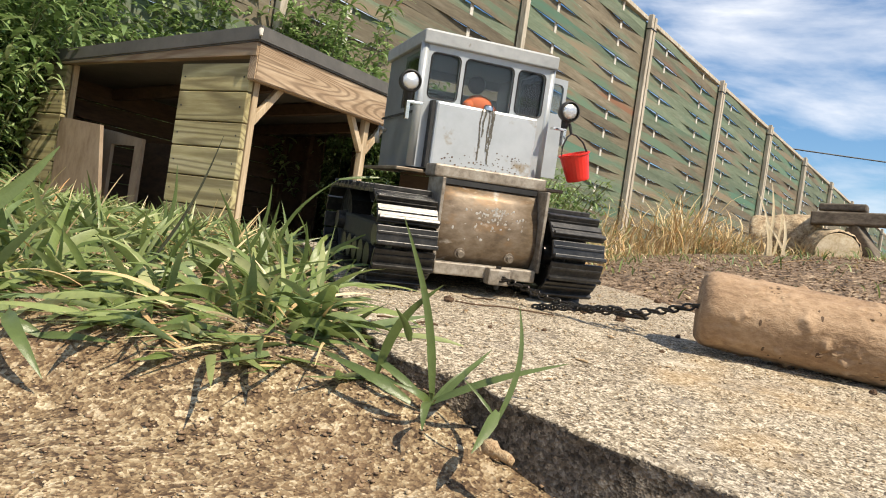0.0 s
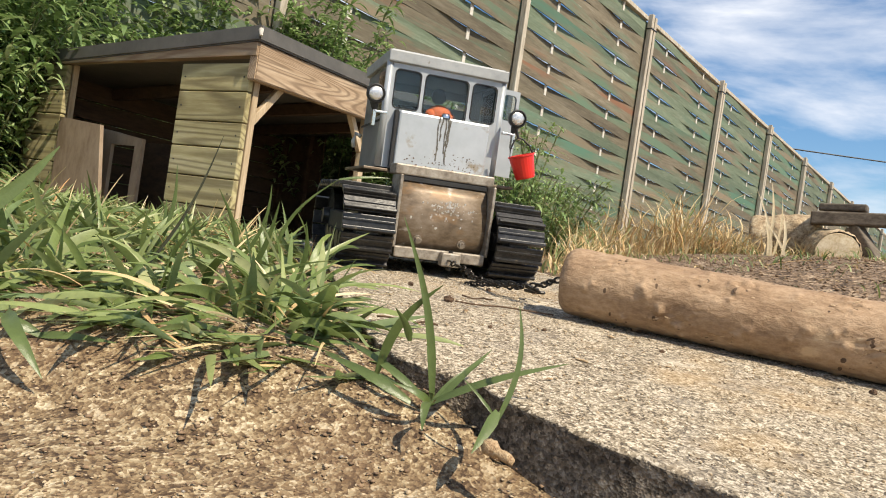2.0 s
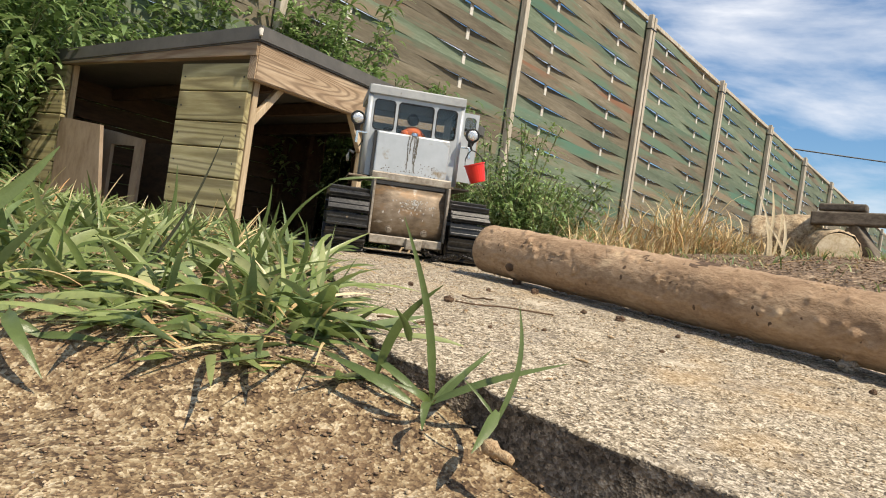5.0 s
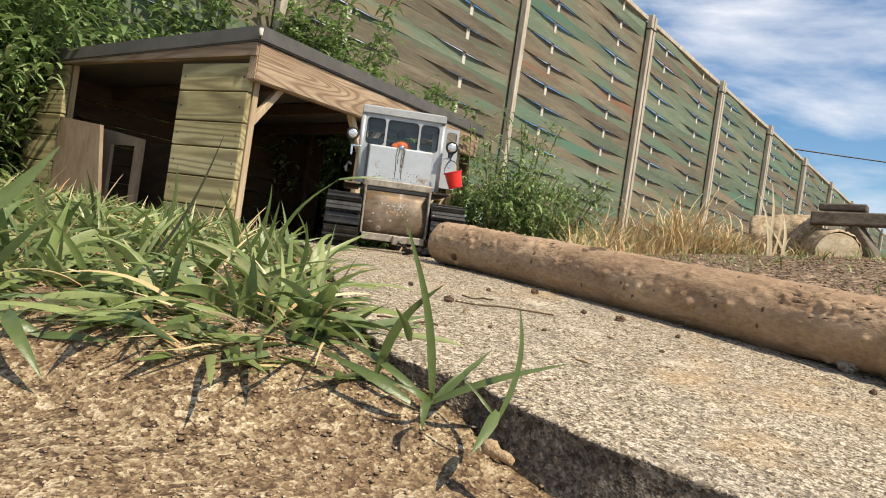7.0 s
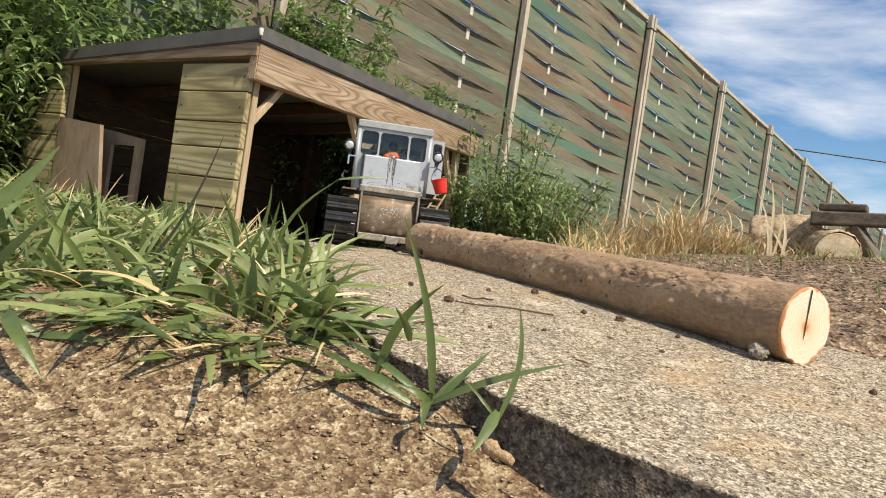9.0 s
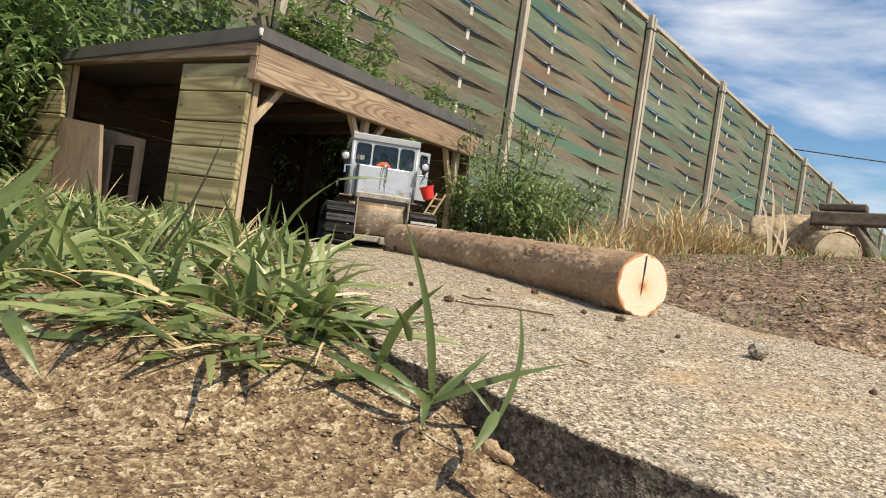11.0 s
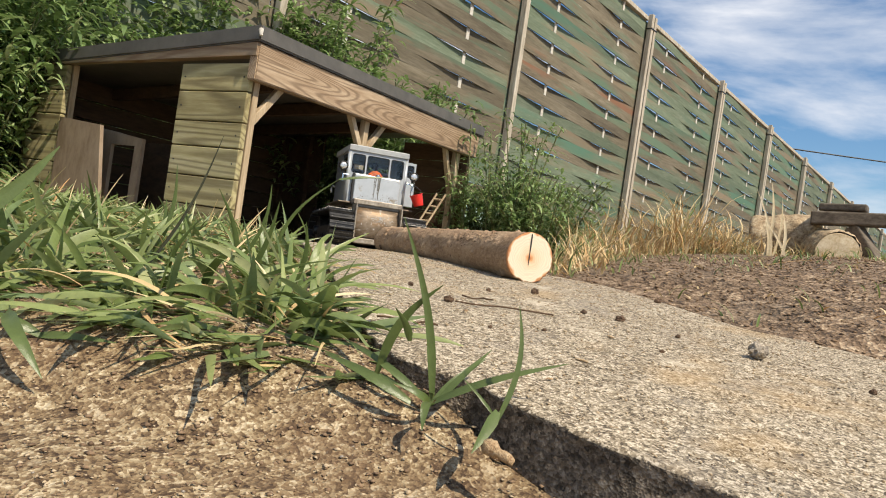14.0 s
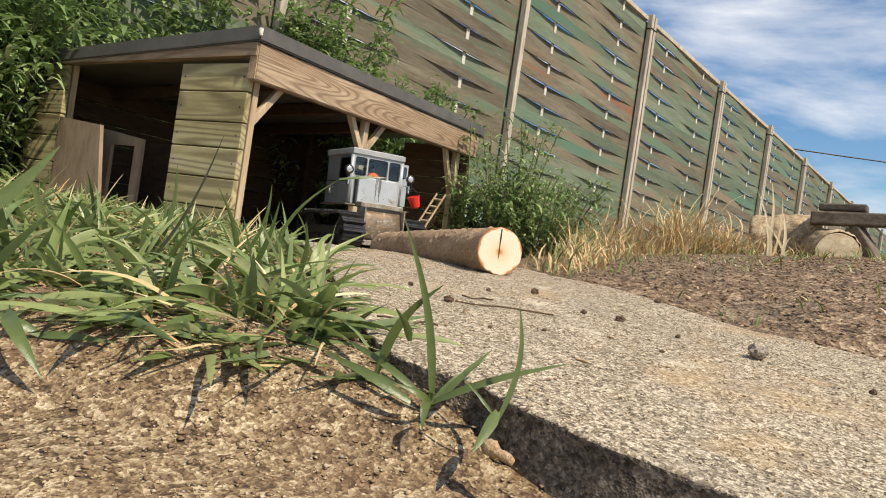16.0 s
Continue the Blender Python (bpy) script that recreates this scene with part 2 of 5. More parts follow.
M_GRASS = leaf_mat("green_blade", [(0.085, 0.125, 0.032), (0.14, 0.195, 0.055), (0.235, 0.30, 0.095), (0.165, 0.23, 0.10), (0.36, 0.41, 0.16), (0.175, 0.24, 0.068), (0.46, 0.48, 0.24)], 0.36, 0.33)
M_TUFT = leaf_mat("glossy_blade", [(0.075, 0.115, 0.028), (0.13, 0.18, 0.045), (0.10, 0.14, 0.045), (0.20, 0.24, 0.07)], 0.36, 0.22)
M_GRASS_DARK = leaf_mat("dark_blade", [(0.03, 0.035, 0.015), (0.05, 0.05, 0.025)])
M_STRAW = leaf_mat("dry_straw", [(0.52, 0.37, 0.17), (0.66, 0.53, 0.29), (0.48, 0.28, 0.11), (0.78, 0.67, 0.44)], 0.7, 0.15)
M_PALE = leaf_mat("bleached_stalk", [(0.56, 0.46, 0.29), (0.68, 0.58, 0.41)], 0.7, 0.1)
M_LEAF = leaf_mat("shrub_leaf", [(0.10, 0.165, 0.05), (0.17, 0.26, 0.085), (0.25, 0.355, 0.125), (0.36, 0.44, 0.21)], 0.4, 0.3)
M_STEM = mat("green_stem", [(0.10, 0.12, 0.04), (0.20, 0.20, 0.09)], 80, 0.7, 0.2)
M_SILVER = mat("silver_paint", [(0.345, 0.37, 0.385), (0.39, 0.415, 0.43), (0.43, 0.455, 0.47)], 9, 0.38, 0.05, metal=0.22, dist=0.0005)
M_MUDDY = mat("muddy_silver_paint", [(0.39, 0.42, 0.44), (0.44, 0.47, 0.495), (0.485, 0.515, 0.54)], 9, 0.36, 0.10, metal=0.25, dist=0.0008,
              spots=[((0.27, 0.21, 0.13), 34, 0.58, 0.10), ((0.07, 0.06, 0.05), 120, 0.70, 0.03)])
M_DULL = mat("dusty_silver_paint", [(0.25, 0.265, 0.27), (0.31, 0.325, 0.33), (0.36, 0.375, 0.38)], 14, 0.58, 0.08, metal=0.12, dist=0.0006,
             spots=[((0.20, 0.18, 0.15), 60, 0.66, 0.06)])
M_BELLY = mat("rusty_belly_plate", [(0.10, 0.07, 0.042), (0.17, 0.125, 0.082), (0.25, 0.20, 0.15)], 22, 0.5, 0.2, metal=0.3, dist=0.0008, stretch=(1, 1, 2),
              spots=[((0.22, 0.13, 0.06), 24, 0.56, 0.12), ((0.46, 0.43, 0.38), 48, 0.60, 0.12)])
# pale metal for the sun glint modelled on the belly plate
M_GLINT = mat("pale_glint_metal", [(0.50, 0.48, 0.45), (0.72, 0.70, 0.67)], 120, 0.35, 0.3, metal=0.35, dist=0.0005)
M_BUMPER = mat("dirty_steel", [(0.16, 0.13, 0.10), (0.30, 0.26, 0.21), (0.42, 0.38, 0.32)], 40, 0.55, 0.3, metal=0.4, dist=0.001)
M_BLACK = mat("black_track_steel", [(0.012, 0.012, 0.013), (0.028, 0.027, 0.026), (0.06, 0.055, 0.05)], 60, 0.32, 0.4, metal=0.3, dist=0.001,
              spots=[((0.20, 0.155, 0.10), 70, 0.67, 0.06)])
M_RUBBER = mat("black_rubber", [(0.01, 0.01, 0.01), (0.025, 0.025, 0.025)], 60, 0.6, 0.2)
M_CHAIN = mat("blackened_steel", [(0.02, 0.018, 0.016), (0.06, 0.055, 0.05)], 200, 0.4, 0.2, metal=0.7)
M_RED = mat("red_plastic", [(0.62, 0.022, 0.014), (0.70, 0.03, 0.018)], 30, 0.35, 0.05)
M_ORANGE = mat("orange_cloth", [(0.85, 0.12, 0.02), (0.95, 0.20, 0.04)], 60, 0.7, 0.2)
M_GLASS = glass_mat("clear_window")
M_LENS = mat("headlight_lens", [(0.50, 0.50, 0.49), (0.86, 0.86, 0.84)], 500, 0.2, 1.0, metal=0.75, dist=0.0006)
M_CHROME = mat("chrome", [(0.55, 0.55, 0.55), (0.7, 0.7, 0.7)], 40, 0.18, 0.0, metal=1.0)
M_DARKCAB = mat("dark_cab_lining", [(0.05, 0.05, 0.05), (0.10, 0.10, 0.10)], 20, 0.8, 0.1)
M_BARK = mat("brown_bark", [(0.20, 0.12, 0.067), (0.325, 0.215, 0.128), (0.45, 0.315, 0.20)], 34, 0.9, 1.0, stretch=(0.6, 1, 1), fine=7, dist=0.004,
             spots=[((0.20, 0.122, 0.072), 11, 0.66, 0.10), ((0.11, 0.06, 0.035), 150, 0.67, 0.03), ((0.50, 0.36, 0.225), 26, 0.62, 0.06)])
M_ENDGRAIN = ring_mat("sawn_end_grain")
M_SCAR = mat("torn_bark", [(0.30, 0.19, 0.11), (0.46, 0.33, 0.20), (0.56, 0.43, 0.29)], 160, 0.9, 0.4)
M_KNOT = mat("dark_knot", [(0.06, 0.035, 0.02), (0.14, 0.085, 0.05)], 120, 0.9, 0.5)
M_STREAK = mat("dried_mud", [(0.06, 0.055, 0.045), (0.16, 0.145, 0.115)], 220, 0.6, 0.2)
M_PINE = wood("weathered_pine", [(0.17, 0.105, 0.058), (0.32, 0.225, 0.14), (0.47, 0.36, 0.245)], 0, 34, 4.2, dark=(0.085, 0.045, 0.022))
M_PINE_Y = wood("weathered_pine_side", [(0.20, 0.13, 0.075), (0.33, 0.24, 0.152), (0.45, 0.36, 0.25)], 1, 20, 3.4, dark=(0.16, 0.08, 0.04))
M_GREENBOARD = wood("green_treated_board", [(0.25, 0.20, 0.085), (0.38, 0.33, 0.165), (0.50, 0.45, 0.27)], 1, 12, 4.4, 0.8, 0.26, dark=(0.085, 0.06, 0.025))
M_POSTWOOD = mat("pale_post_wood", [(0.27, 0.185, 0.105), (0.44, 0.335, 0.21), (0.58, 0.47, 0.33)], 14, 0.75, 0.4, stretch=(2.5, 2.5, 0.2), fine=5, dist=0.002)
# inner timber: the shade inside the shed is put into the wood colour
M_SHADEWOOD = mat("shaded_inner_wood", [(0.045, 0.026, 0.015), (0.10, 0.058, 0.034)], 12, 0.85, 0.3, stretch=(0.4, 1, 2))
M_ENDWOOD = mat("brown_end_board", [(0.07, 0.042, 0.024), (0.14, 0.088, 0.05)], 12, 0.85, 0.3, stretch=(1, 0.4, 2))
M_PLY = mat("plywood", [(0.21, 0.15, 0.095), (0.29, 0.215, 0.145), (0.35, 0.27, 0.19)], 12, 0.75, 0.3, stretch=(1, 1, 0.4))
M_ROOF = mat("grey_roofing", [(0.075, 0.07, 0.062), (0.095, 0.09, 0.08), (0.12, 0.112, 0.10)], 6, 0.6, 0.3)
FENCE_COLS = [mat("brown_slat", [(0.088, 0.073, 0.047), (0.145, 0.122, 0.081), (0.21, 0.182, 0.13)], 7, 0.85, 0.5, stretch=(0.2, 1.8, 1.8), fine=6, hue=0.20,
                  spots=[((0.10, 0.155, 0.10), 2.2, 0.52, 0.10), ((0.34, 0.31, 0.25), 8, 0.68, 0.05), ((0.19, 0.095, 0.055), 3.2, 0.60, 0.08)]),
              mat("green_slat", [(0.085, 0.11, 0.068), (0.125, 0.16, 0.105), (0.19, 0.22, 0.155)], 7, 0.85, 0.5, stretch=(0.2, 1.8, 1.8), fine=6, hue=0.20,
                  spots=[((0.185, 0.145, 0.095), 2.2, 0.54, 0.10), ((0.08, 0.17, 0.115), 1.6, 0.55, 0.10), ((0.36, 0.35, 0.30), 8, 0.68, 0.05)])]
M_BATTEN = mat("pale_batten", [(0.46, 0.43, 0.37), (0.66, 0.63, 0.56)], 9, 0.85, 0.3)
M_FPOST = mat("grey_fence_post", [(0.30, 0.26, 0.20), (0.44, 0.39, 0.31), (0.58, 0.53, 0.44)], 8, 0.85, 0.4, stretch=(3, 3, 0.3))
M_TIMBER = mat("old_grey_timber", [(0.06, 0.045, 0.032), (0.12, 0.095, 0.07), (0.18, 0.15, 0.115)], 14, 0.85, 0.5, stretch=(0.5, 2, 2))
M_OLDLOG = mat("old_log_bark", [(0.14, 0.095, 0.055), (0.38, 0.28, 0.17), (0.60, 0.49, 0.33)], 26, 0.9, 0.8, dist=0.006)
M_SAWN = mat("pale_sawn_wood", [(0.42, 0.30, 0.16), (0.62, 0.50, 0.32), (0.76, 0.66, 0.48)], 22, 0.8, 0.5)
M_STONE = mat("grey_stone", [(0.13, 0.108, 0.083), (0.30, 0.255, 0.20), (0.50, 0.43, 0.35)], 140, 0.9, 0.7)
M_SHELL = mat("tan_shell", [(0.24, 0.14, 0.07), (0.42, 0.29, 0.16), (0.56, 0.42, 0.26)], 150, 0.8, 0.9)


# ---------------------------------------------------------------- mesh helpers
def part(name, bm, material, parent=None, label="", smooth=False):
    """Links a bmesh as one mesh object under a thing or part."""
    me = bpy.data.meshes.new(name)
    bm.to_mesh(me)
    bm.free()
    for mt in (material if isinstance(material, (list, tuple)) else [material]):
        me.materials.append(mt)
    if smooth:
        for pl in me.polygons:
            pl.use_smooth = True
    ob = new(name, me)
    if parent is not None:
        ob.parent = parent
    if label:
        ob["label"] = label
    return ob


def raw(name, verts, faces, material, parent=None, label="", smooth=False, index=None):
    me = bpy.data.meshes.new(name)
    me.from_pydata(verts, [], faces)
    for mt in (material if isinstance(material, (list, tuple)) else [material]):
        me.materials.append(mt)
    if index is not None:
        me.polygons.foreach_set("material_index", index)
    if smooth:
        me.polygons.foreach_set("use_smooth", [True] * len(faces))
    me.update()
    ob = new(name, me)
    if parent is not None:
        ob.parent = parent
    if label:
        ob["label"] = label
    return ob


def empty(name, m=None):
    ob = new(name)
    ob.empty_display_size = 0.02
    if m is not None:
        ob.matrix_basis = m
    return ob


def box(bm, c, s, bev=0.0, m=None):
    """A box of size s round c, with softened edges."""
    r = bmesh.ops.create_cube(bm, size=1.0)
    vs = r["verts"]
    for v in vs:
        v.co = Vector((v.co.x * s[0], v.co.y * s[1], v.co.z * s[2]))
    if bev:
        es = list({e for v in vs for e in v.link_edges})
        o = bmesh.ops.bevel(bm, geom=es, offset=bev, segments=2, affect="EDGES", profile=0.5)
        vs = list({v for f in o["faces"] for v in f.verts} | {v for v in vs if v.is_valid})
    mm = Matrix.Translation(c) @ (m if m is not None else Matrix())
    for v in vs:
        v.co = mm @ v.co
    return bm


def nbox(c, s, bev=0.0, m=None):
    return box(bmesh.new(), c, s, bev, m)


def beam(bm, a, b, w, d, bev=0.002):
    """A squared timber from a to b."""
    a, b = Vector(a), Vector(b)
    q = (b - a).to_track_quat("X", "Z").to_matrix().to_4x4()
    return box(bm, (a + b) / 2, ((b - a).length, w, d), bev, q)


def rod(bm, a, b, r0, r1=None, seg=10, caps=True):
    a, b = Vector(a), Vector(b)
    q = (b - a).to_track_quat("Z", "Y").to_matrix().to_4x4()
    bmesh.ops.create_cone(bm, cap_ends=caps, segments=seg, radius1=r0, radius2=r0 if r1 is None else r1,
                          depth=(b - a).length, matrix=Matrix.Translation((a + b) / 2) @ q)
    return bm


def tube(bm, pts, r, seg=8):
    """A round bar bent along pts."""
    pts = [Vector(p) for p in pts]
    rings = []
    for i, p in enumerate(pts):
        d = (pts[min(i + 1, len(pts) - 1)] - pts[max(i - 1, 0)]).normalized()
        up = Vector((0, 0, 1)) if abs(d.z) < 0.9 else Vector((1, 0, 0))
        u = d.cross(up).normalized()
        v = u.cross(d)
        rings.append([bm.verts.new(p + (u * math.cos(6.2832 * k / seg) + v * math.sin(6.2832 * k / seg)) * r) for k in range(seg)])
    for a, b in zip(rings, rings[1:]):
        for k in range(seg):
            bm.faces.new((a[k], a[(k + 1) % seg], b[(k + 1) % seg], b[k]))
    bm.faces.new(rings[0][::-1])
    bm.faces.new(rings[-1])
    return bm


def lathe(bm, prof, seg=20, m=None):
    """Turns a profile of (radius, height) round z."""
    m = m if m is not None else Matrix()
    rings = [[bm.verts.new(m @ Vector((r * math.cos(6.2832 * k / seg), r * math.sin(6.2832 * k / seg), z))) for k in range(seg)] for r, z in prof]
    for a, b in zip(rings, rings[1:]):
        for k in range(seg):
            bm.faces.new((a[k], a[(k + 1) % seg], b[(k + 1) % seg], b[k]))
    return bm


# ---------------------------------------------------------------- the lie of the land
EDGE_L = [(0.02, 0.52), (0.18, 0.30), (0.2835, 0.198), (0.3265, 0.156), (0.342, 0.135), (0.361, 0.105), (0.38, 0.084), (0.396, 0.0675), (0.411, 0.053), (0.424, 0.044),
          (0.437, 0.034), (0.45, 0.008), (0.47, -0.021), (0.568, -0.067), (0.857, -0.138), (1.007, -0.181), (1.6, -0.36), (2.2, -0.50), (3.4, -0.7)]
EDGE_R = [(0.0, 1.3), (0.45, 0.80), (0.715, 0.468), (0.777, 0.40), (0.804, 0.347), (0.914, 0.31), (1.125, 0.258), (1.224, 0.18), (1.8, 0.13), (3.4, -0.05)]


def along(table, y):
    return float(np.interp(y, [a for a, _ in table], [b for _, b in table]))


def slab_z(x, y):
    yy, xx = min(max(y, -0.5), 1.9), min(max(x, -0.9), 0.9)
    return -0.0093 * xx + 0.1745 * yy + 0.022 * xx * yy - 0.0624 * yy * yy


def smooth01(t):
    t = min(1.0, max(0.0, t))
    return t * t * (3 - 2 * t)


def ground_z(x, y):
    """Soil: below the slab on the grass side, banked up towards the fence."""
    z = slab_z(x, y)
    dl, dr = along(EDGE_L, y) - x, x - along(EDGE_R, y)
    if dl > 0:
        z += -0.036 * (1 - smooth01((y - 0.365) / 0.13)) - 0.006 + 0.03 * smooth01((dl - 0.05) / 0.6) * smooth01((y - 0.4) / 0.8)
    elif dr > 0:
        d = 0.8 * dr
        z += -0.008 + 0.58 * (1 - math.exp(-0.36 * d)) * smooth01(d / 0.25 + 0.15)
    else:
        z += -0.036 * (1 - smooth01((y - 0.365) / 0.13)) * smooth01((0.02 + dl) / 0.01) - 0.006 - 0.04 * smooth01(min(-dl, -dr) / 0.01)
    far = smooth01((math.hypot(x, y) - 25) / 60)
    n = noise.noise(Vector((x * 9, y * 9, 0))) * 0.006 + noise.noise(Vector((x * 30, y * 30, 3))) * 0.0035
    if y < 1.2 and abs(x) < 0.8:
        n += noise.noise(Vector((x * 90, y * 90, 7))) * 0.0022
    return z + n * (0.4 if -0.02 < dl < 0.03 else 1.0) - far * 0.6


def spaced(lo, hi, fine, a, b, grow=1.09):
    """Coordinates that are fine from a to b and widen outside."""
    v = list(np.arange(a, b + fine / 2, fine))
    s, x = fine, b
    while x < hi:
        s *= grow
        x += s
        v.append(x)
    s, x, w = fine, a, []
    while x > lo:
        s *= grow
        x -= s
        w.append(x)
    return w[::-1] + v


def build_ground():
    xs, ys = spaced(-350, 350, 0.011, -0.55, 0.75), spaced(-60, 420, 0.009, 0.16, 1.0, 1.055)
    verts = [(x, y, ground_z(x, y)) for y in ys for x in xs]
    n = len(xs)
    faces = [(j * n + i, j * n + i + 1, (j + 1) * n + i + 1, (j + 1) * n + i) for j in range(len(ys) - 1) for i in range(n - 1)]
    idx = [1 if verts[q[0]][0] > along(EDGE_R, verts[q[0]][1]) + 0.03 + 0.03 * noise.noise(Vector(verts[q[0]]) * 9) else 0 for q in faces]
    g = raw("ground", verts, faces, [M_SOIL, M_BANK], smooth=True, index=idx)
    tagged(g, "sandy brown soil with grit and crumbs beside the concrete", "ground", kind="structure")


def build_slab():
    """Worn concrete path: gently crowned top with a ragged broken edge."""
    ys = list(np.arange(0.03, 0.62, 0.0035)) + list(np.arange(0.62, 1.3, 0.012)) + list(np.arange(1.3, 3.3, 0.04))
    n = 90
    verts, faces, idx = [], [], []
    cols = n + 1 + 5

    def ragged(x, y):
        return 0.0012 * noise.noise(Vector((x * 40, y * 40, 1))) + 0.0016 * noise.noise(Vector((x * 190, y * 190, 5)))
    for y in ys:
        a, b = along(EDGE_L, y), along(EDGE_R, y) + 0.02
        for k in range(5, 0, -1):
            d = 0.012 * k
            x = a + ragged(a + d * 3, y) + 0.0035 * noise.noise(Vector((y * 150, d * 45, 2))) + 0.0016 * noise.noise(Vector((y * 420, d * 160, 8)))
            verts.append((x + (0.002 if k < 5 else 0.004), y, slab_z(a, y) - d + 0.007))
        for i in range(n + 1):
            s = i / n
            x = a + (b - a) * (s ** 1.25)
            ex = ragged(a, y) if i == 0 else 0
            z = slab_z(x, y) + 0.0016 * noise.noise(Vector((x * 50, y * 50, 0))) + 0.001 * noise.noise(Vector((x * 160, y * 160, 4)))
            rim = min(i, n - i)
            if rim < 2:
                z -= (0.0016, 0.0004)[rim]
            verts.append((x + ex, y, z))
    for j in range(len(ys) - 1):
        for i in range(cols - 1):
            faces.append((j * cols + i, j * cols + i + 1, (j + 1) * cols + i + 1, (j + 1) * cols + i))
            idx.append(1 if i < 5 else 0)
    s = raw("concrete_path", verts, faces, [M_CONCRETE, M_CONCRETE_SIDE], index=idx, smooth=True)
    tagged(s, "worn sandy concrete path with a broken edge", "path", kind="structure")


build_ground()
build_slab()


# ---------------------------------------------------------------- wooden shed
SHED = Matrix.Translation((-0.572, 1.85, 0.0)) @ Matrix(((0.5, -0.866, 0, 0), (0.866, 0.5, 0, 0), (0, 0, 1, 0), (0, 0, 0, 1)))
SX, SY, SG = 1.26, 1.04, 0.085


def roof_z(x, y):
    return 0.607 + 0.016 * x - 0.056 * y


def build_shed():
    s = empty("shed", SHED)
    tagged(s, "small open timber shed with green boards and grey roof", "shed")
    bm = bmesh.new()
    top = [bm.verts.new((x, y, roof_z(x, y) + 0.042)) for x, y in ((-0.022, -0.036), (SX + 0.03, -0.036), (SX + 0.03, SY + 0.03), (-0.022, SY + 0.03))]
    low = [bm.verts.new(v.co - Vector((0, 0, 0.042))) for v in top]
    bm.faces.new(top)
    bm.faces.new(low[::-1])
    for k in range(4):
        bm.faces.new((low[k], low[(k + 1) % 4], top[(k + 1) % 4], top[k]))
    bmesh.ops.bevel(bm, geom=list(bm.edges), offset=0.004, segments=2, affect="EDGES")
    part("roof", bm, M_ROOF, s, "dark grey roofing sheet")
    bm = bmesh.new()
    rod(bm, (-0.024, -0.038, roof_z(0, 0) + 0.03), (-0.027, -0.044, roof_z(0, 0) + 0.012), 0.007, 0.004, 8)
    part("roof_corner_cap", bm, M_BATTEN, s, "white corner cap")
    # front beam under the roof
    bm = bmesh.new()
    pts = [(-0.012, 0.508), (SX, 0.535), (SX, roof_z(SX, 0)), (-0.012, roof_z(0, 0))]
    f0 = [bm.verts.new((x, -0.028, z)) for x, z in pts]
    f1 = [bm.verts.new((x, 0.004, z)) for x, z in pts]
    bm.faces.new(f0)
    bm.faces.new(f1[::-1])
    for k in range(4):
        bm.faces.new((f0[k], f1[k], f1[(k + 1) % 4], f0[(k + 1) % 4]))
    bmesh.ops.bevel(bm, geom=list(bm.edges), offset=0.003, segments=2, affect="EDGES")
    bmesh.ops.recalc_face_normals(bm, faces=bm.faces)
    part("front_beam", bm, M_PINE, s, "wide weathered pine beam")
    # side beam, a long wedge under the sloping roof
    bm = bmesh.new()
    pts = [(-0.024, 0.572), (SY, 0.553), (SY, roof_z(0, SY)), (-0.024, roof_z(0, 0))]
    f0 = [bm.verts.new((-0.016, y, z)) for y, z in pts]
    f1 = [bm.verts.new((0.012, y, z)) for y, z in pts]
    bm.faces.new(f0[::-1])
    bm.faces.new(f1)
    for k in range(4):
        bm.faces.new((f0[k], f0[(k + 1) % 4], f1[(k + 1) % 4], f1[k]))
    bmesh.ops.recalc_face_normals(bm, faces=bm.faces)
    part("side_beam", bm, M_PINE_Y, s, "narrow pine beam")
    # boarded panels on the long side
    for y0, y1 in ((0.0, 0.27), (0.83, 1.03)):
        z = 0.555
        k = 0
        while z > 0.07:
            hgt = 0.078 + 0.008 * math.sin(k * 2.3 + y0)
            part("board", nbox((0.003 + 0.002 * math.sin(k * 3.1), (y0 + y1) / 2, z - hgt / 2), (0.018, y1 - y0, hgt - 0.003), 0.0025), M_GREENBOARD, s)
            for yy in (y0 + 0.018, y1 - 0.018):
                part("nail", rod(bmesh.new(), (-0.0072, yy, z - hgt * 0.5), (-0.0045, yy, z - hgt * 0.5), 0.0024, None, 8), M_RUBBER, s)
            z -= hgt
            k += 1
    # posts and braces
    for x, y, w in ((0.028, 0.0, 0.020), (0.028, 0.83, 0.02), (0.53, 0.0, 0.024), (1.16, 0.0, 0.03), (SX - 0.02, SY - 0.02, 0.03), (SX - 0.02, 0.58, 0.03), (SX - 0.02, 0.86, 0.03), (0.028, SY - 0.02, 0.02)):
        # posts at the far end take the shade-darkened wood
        part("post", nbox((x, y + 0.012, (roof_z(x, y) + SG - 0.03) / 2), (w, 0.022, roof_z(x, y) - SG + 0.03), 0.002), M_SHADEWOOD if x > 1.2 else M_POSTWOOD, s)
    for a, b in (((0.03, 0.012, 0.40), (0.135, 0.012, 0.53)), ((0.52, 0.012, 0.42), (0.44, 0.012, 0.535)), ((0.54, 0.012, 0.42), (0.64, 0.012, 0.54)),
                 ((1.15, 0.012, 0.36), (1.06, 0.012, 0.545)), ((0.03, 0.845, 0.42), (0.03, 0.95, 0.55))):
        bm = beam(bmesh.new(), a, b, 0.018, 0.02, 0.002)
        part("brace", bm, M_POSTWOOD, s)
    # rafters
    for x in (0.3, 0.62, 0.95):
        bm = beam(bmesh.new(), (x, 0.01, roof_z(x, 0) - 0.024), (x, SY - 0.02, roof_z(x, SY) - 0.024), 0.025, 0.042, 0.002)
        part("rafter", bm, M_SHADEWOOD, s)
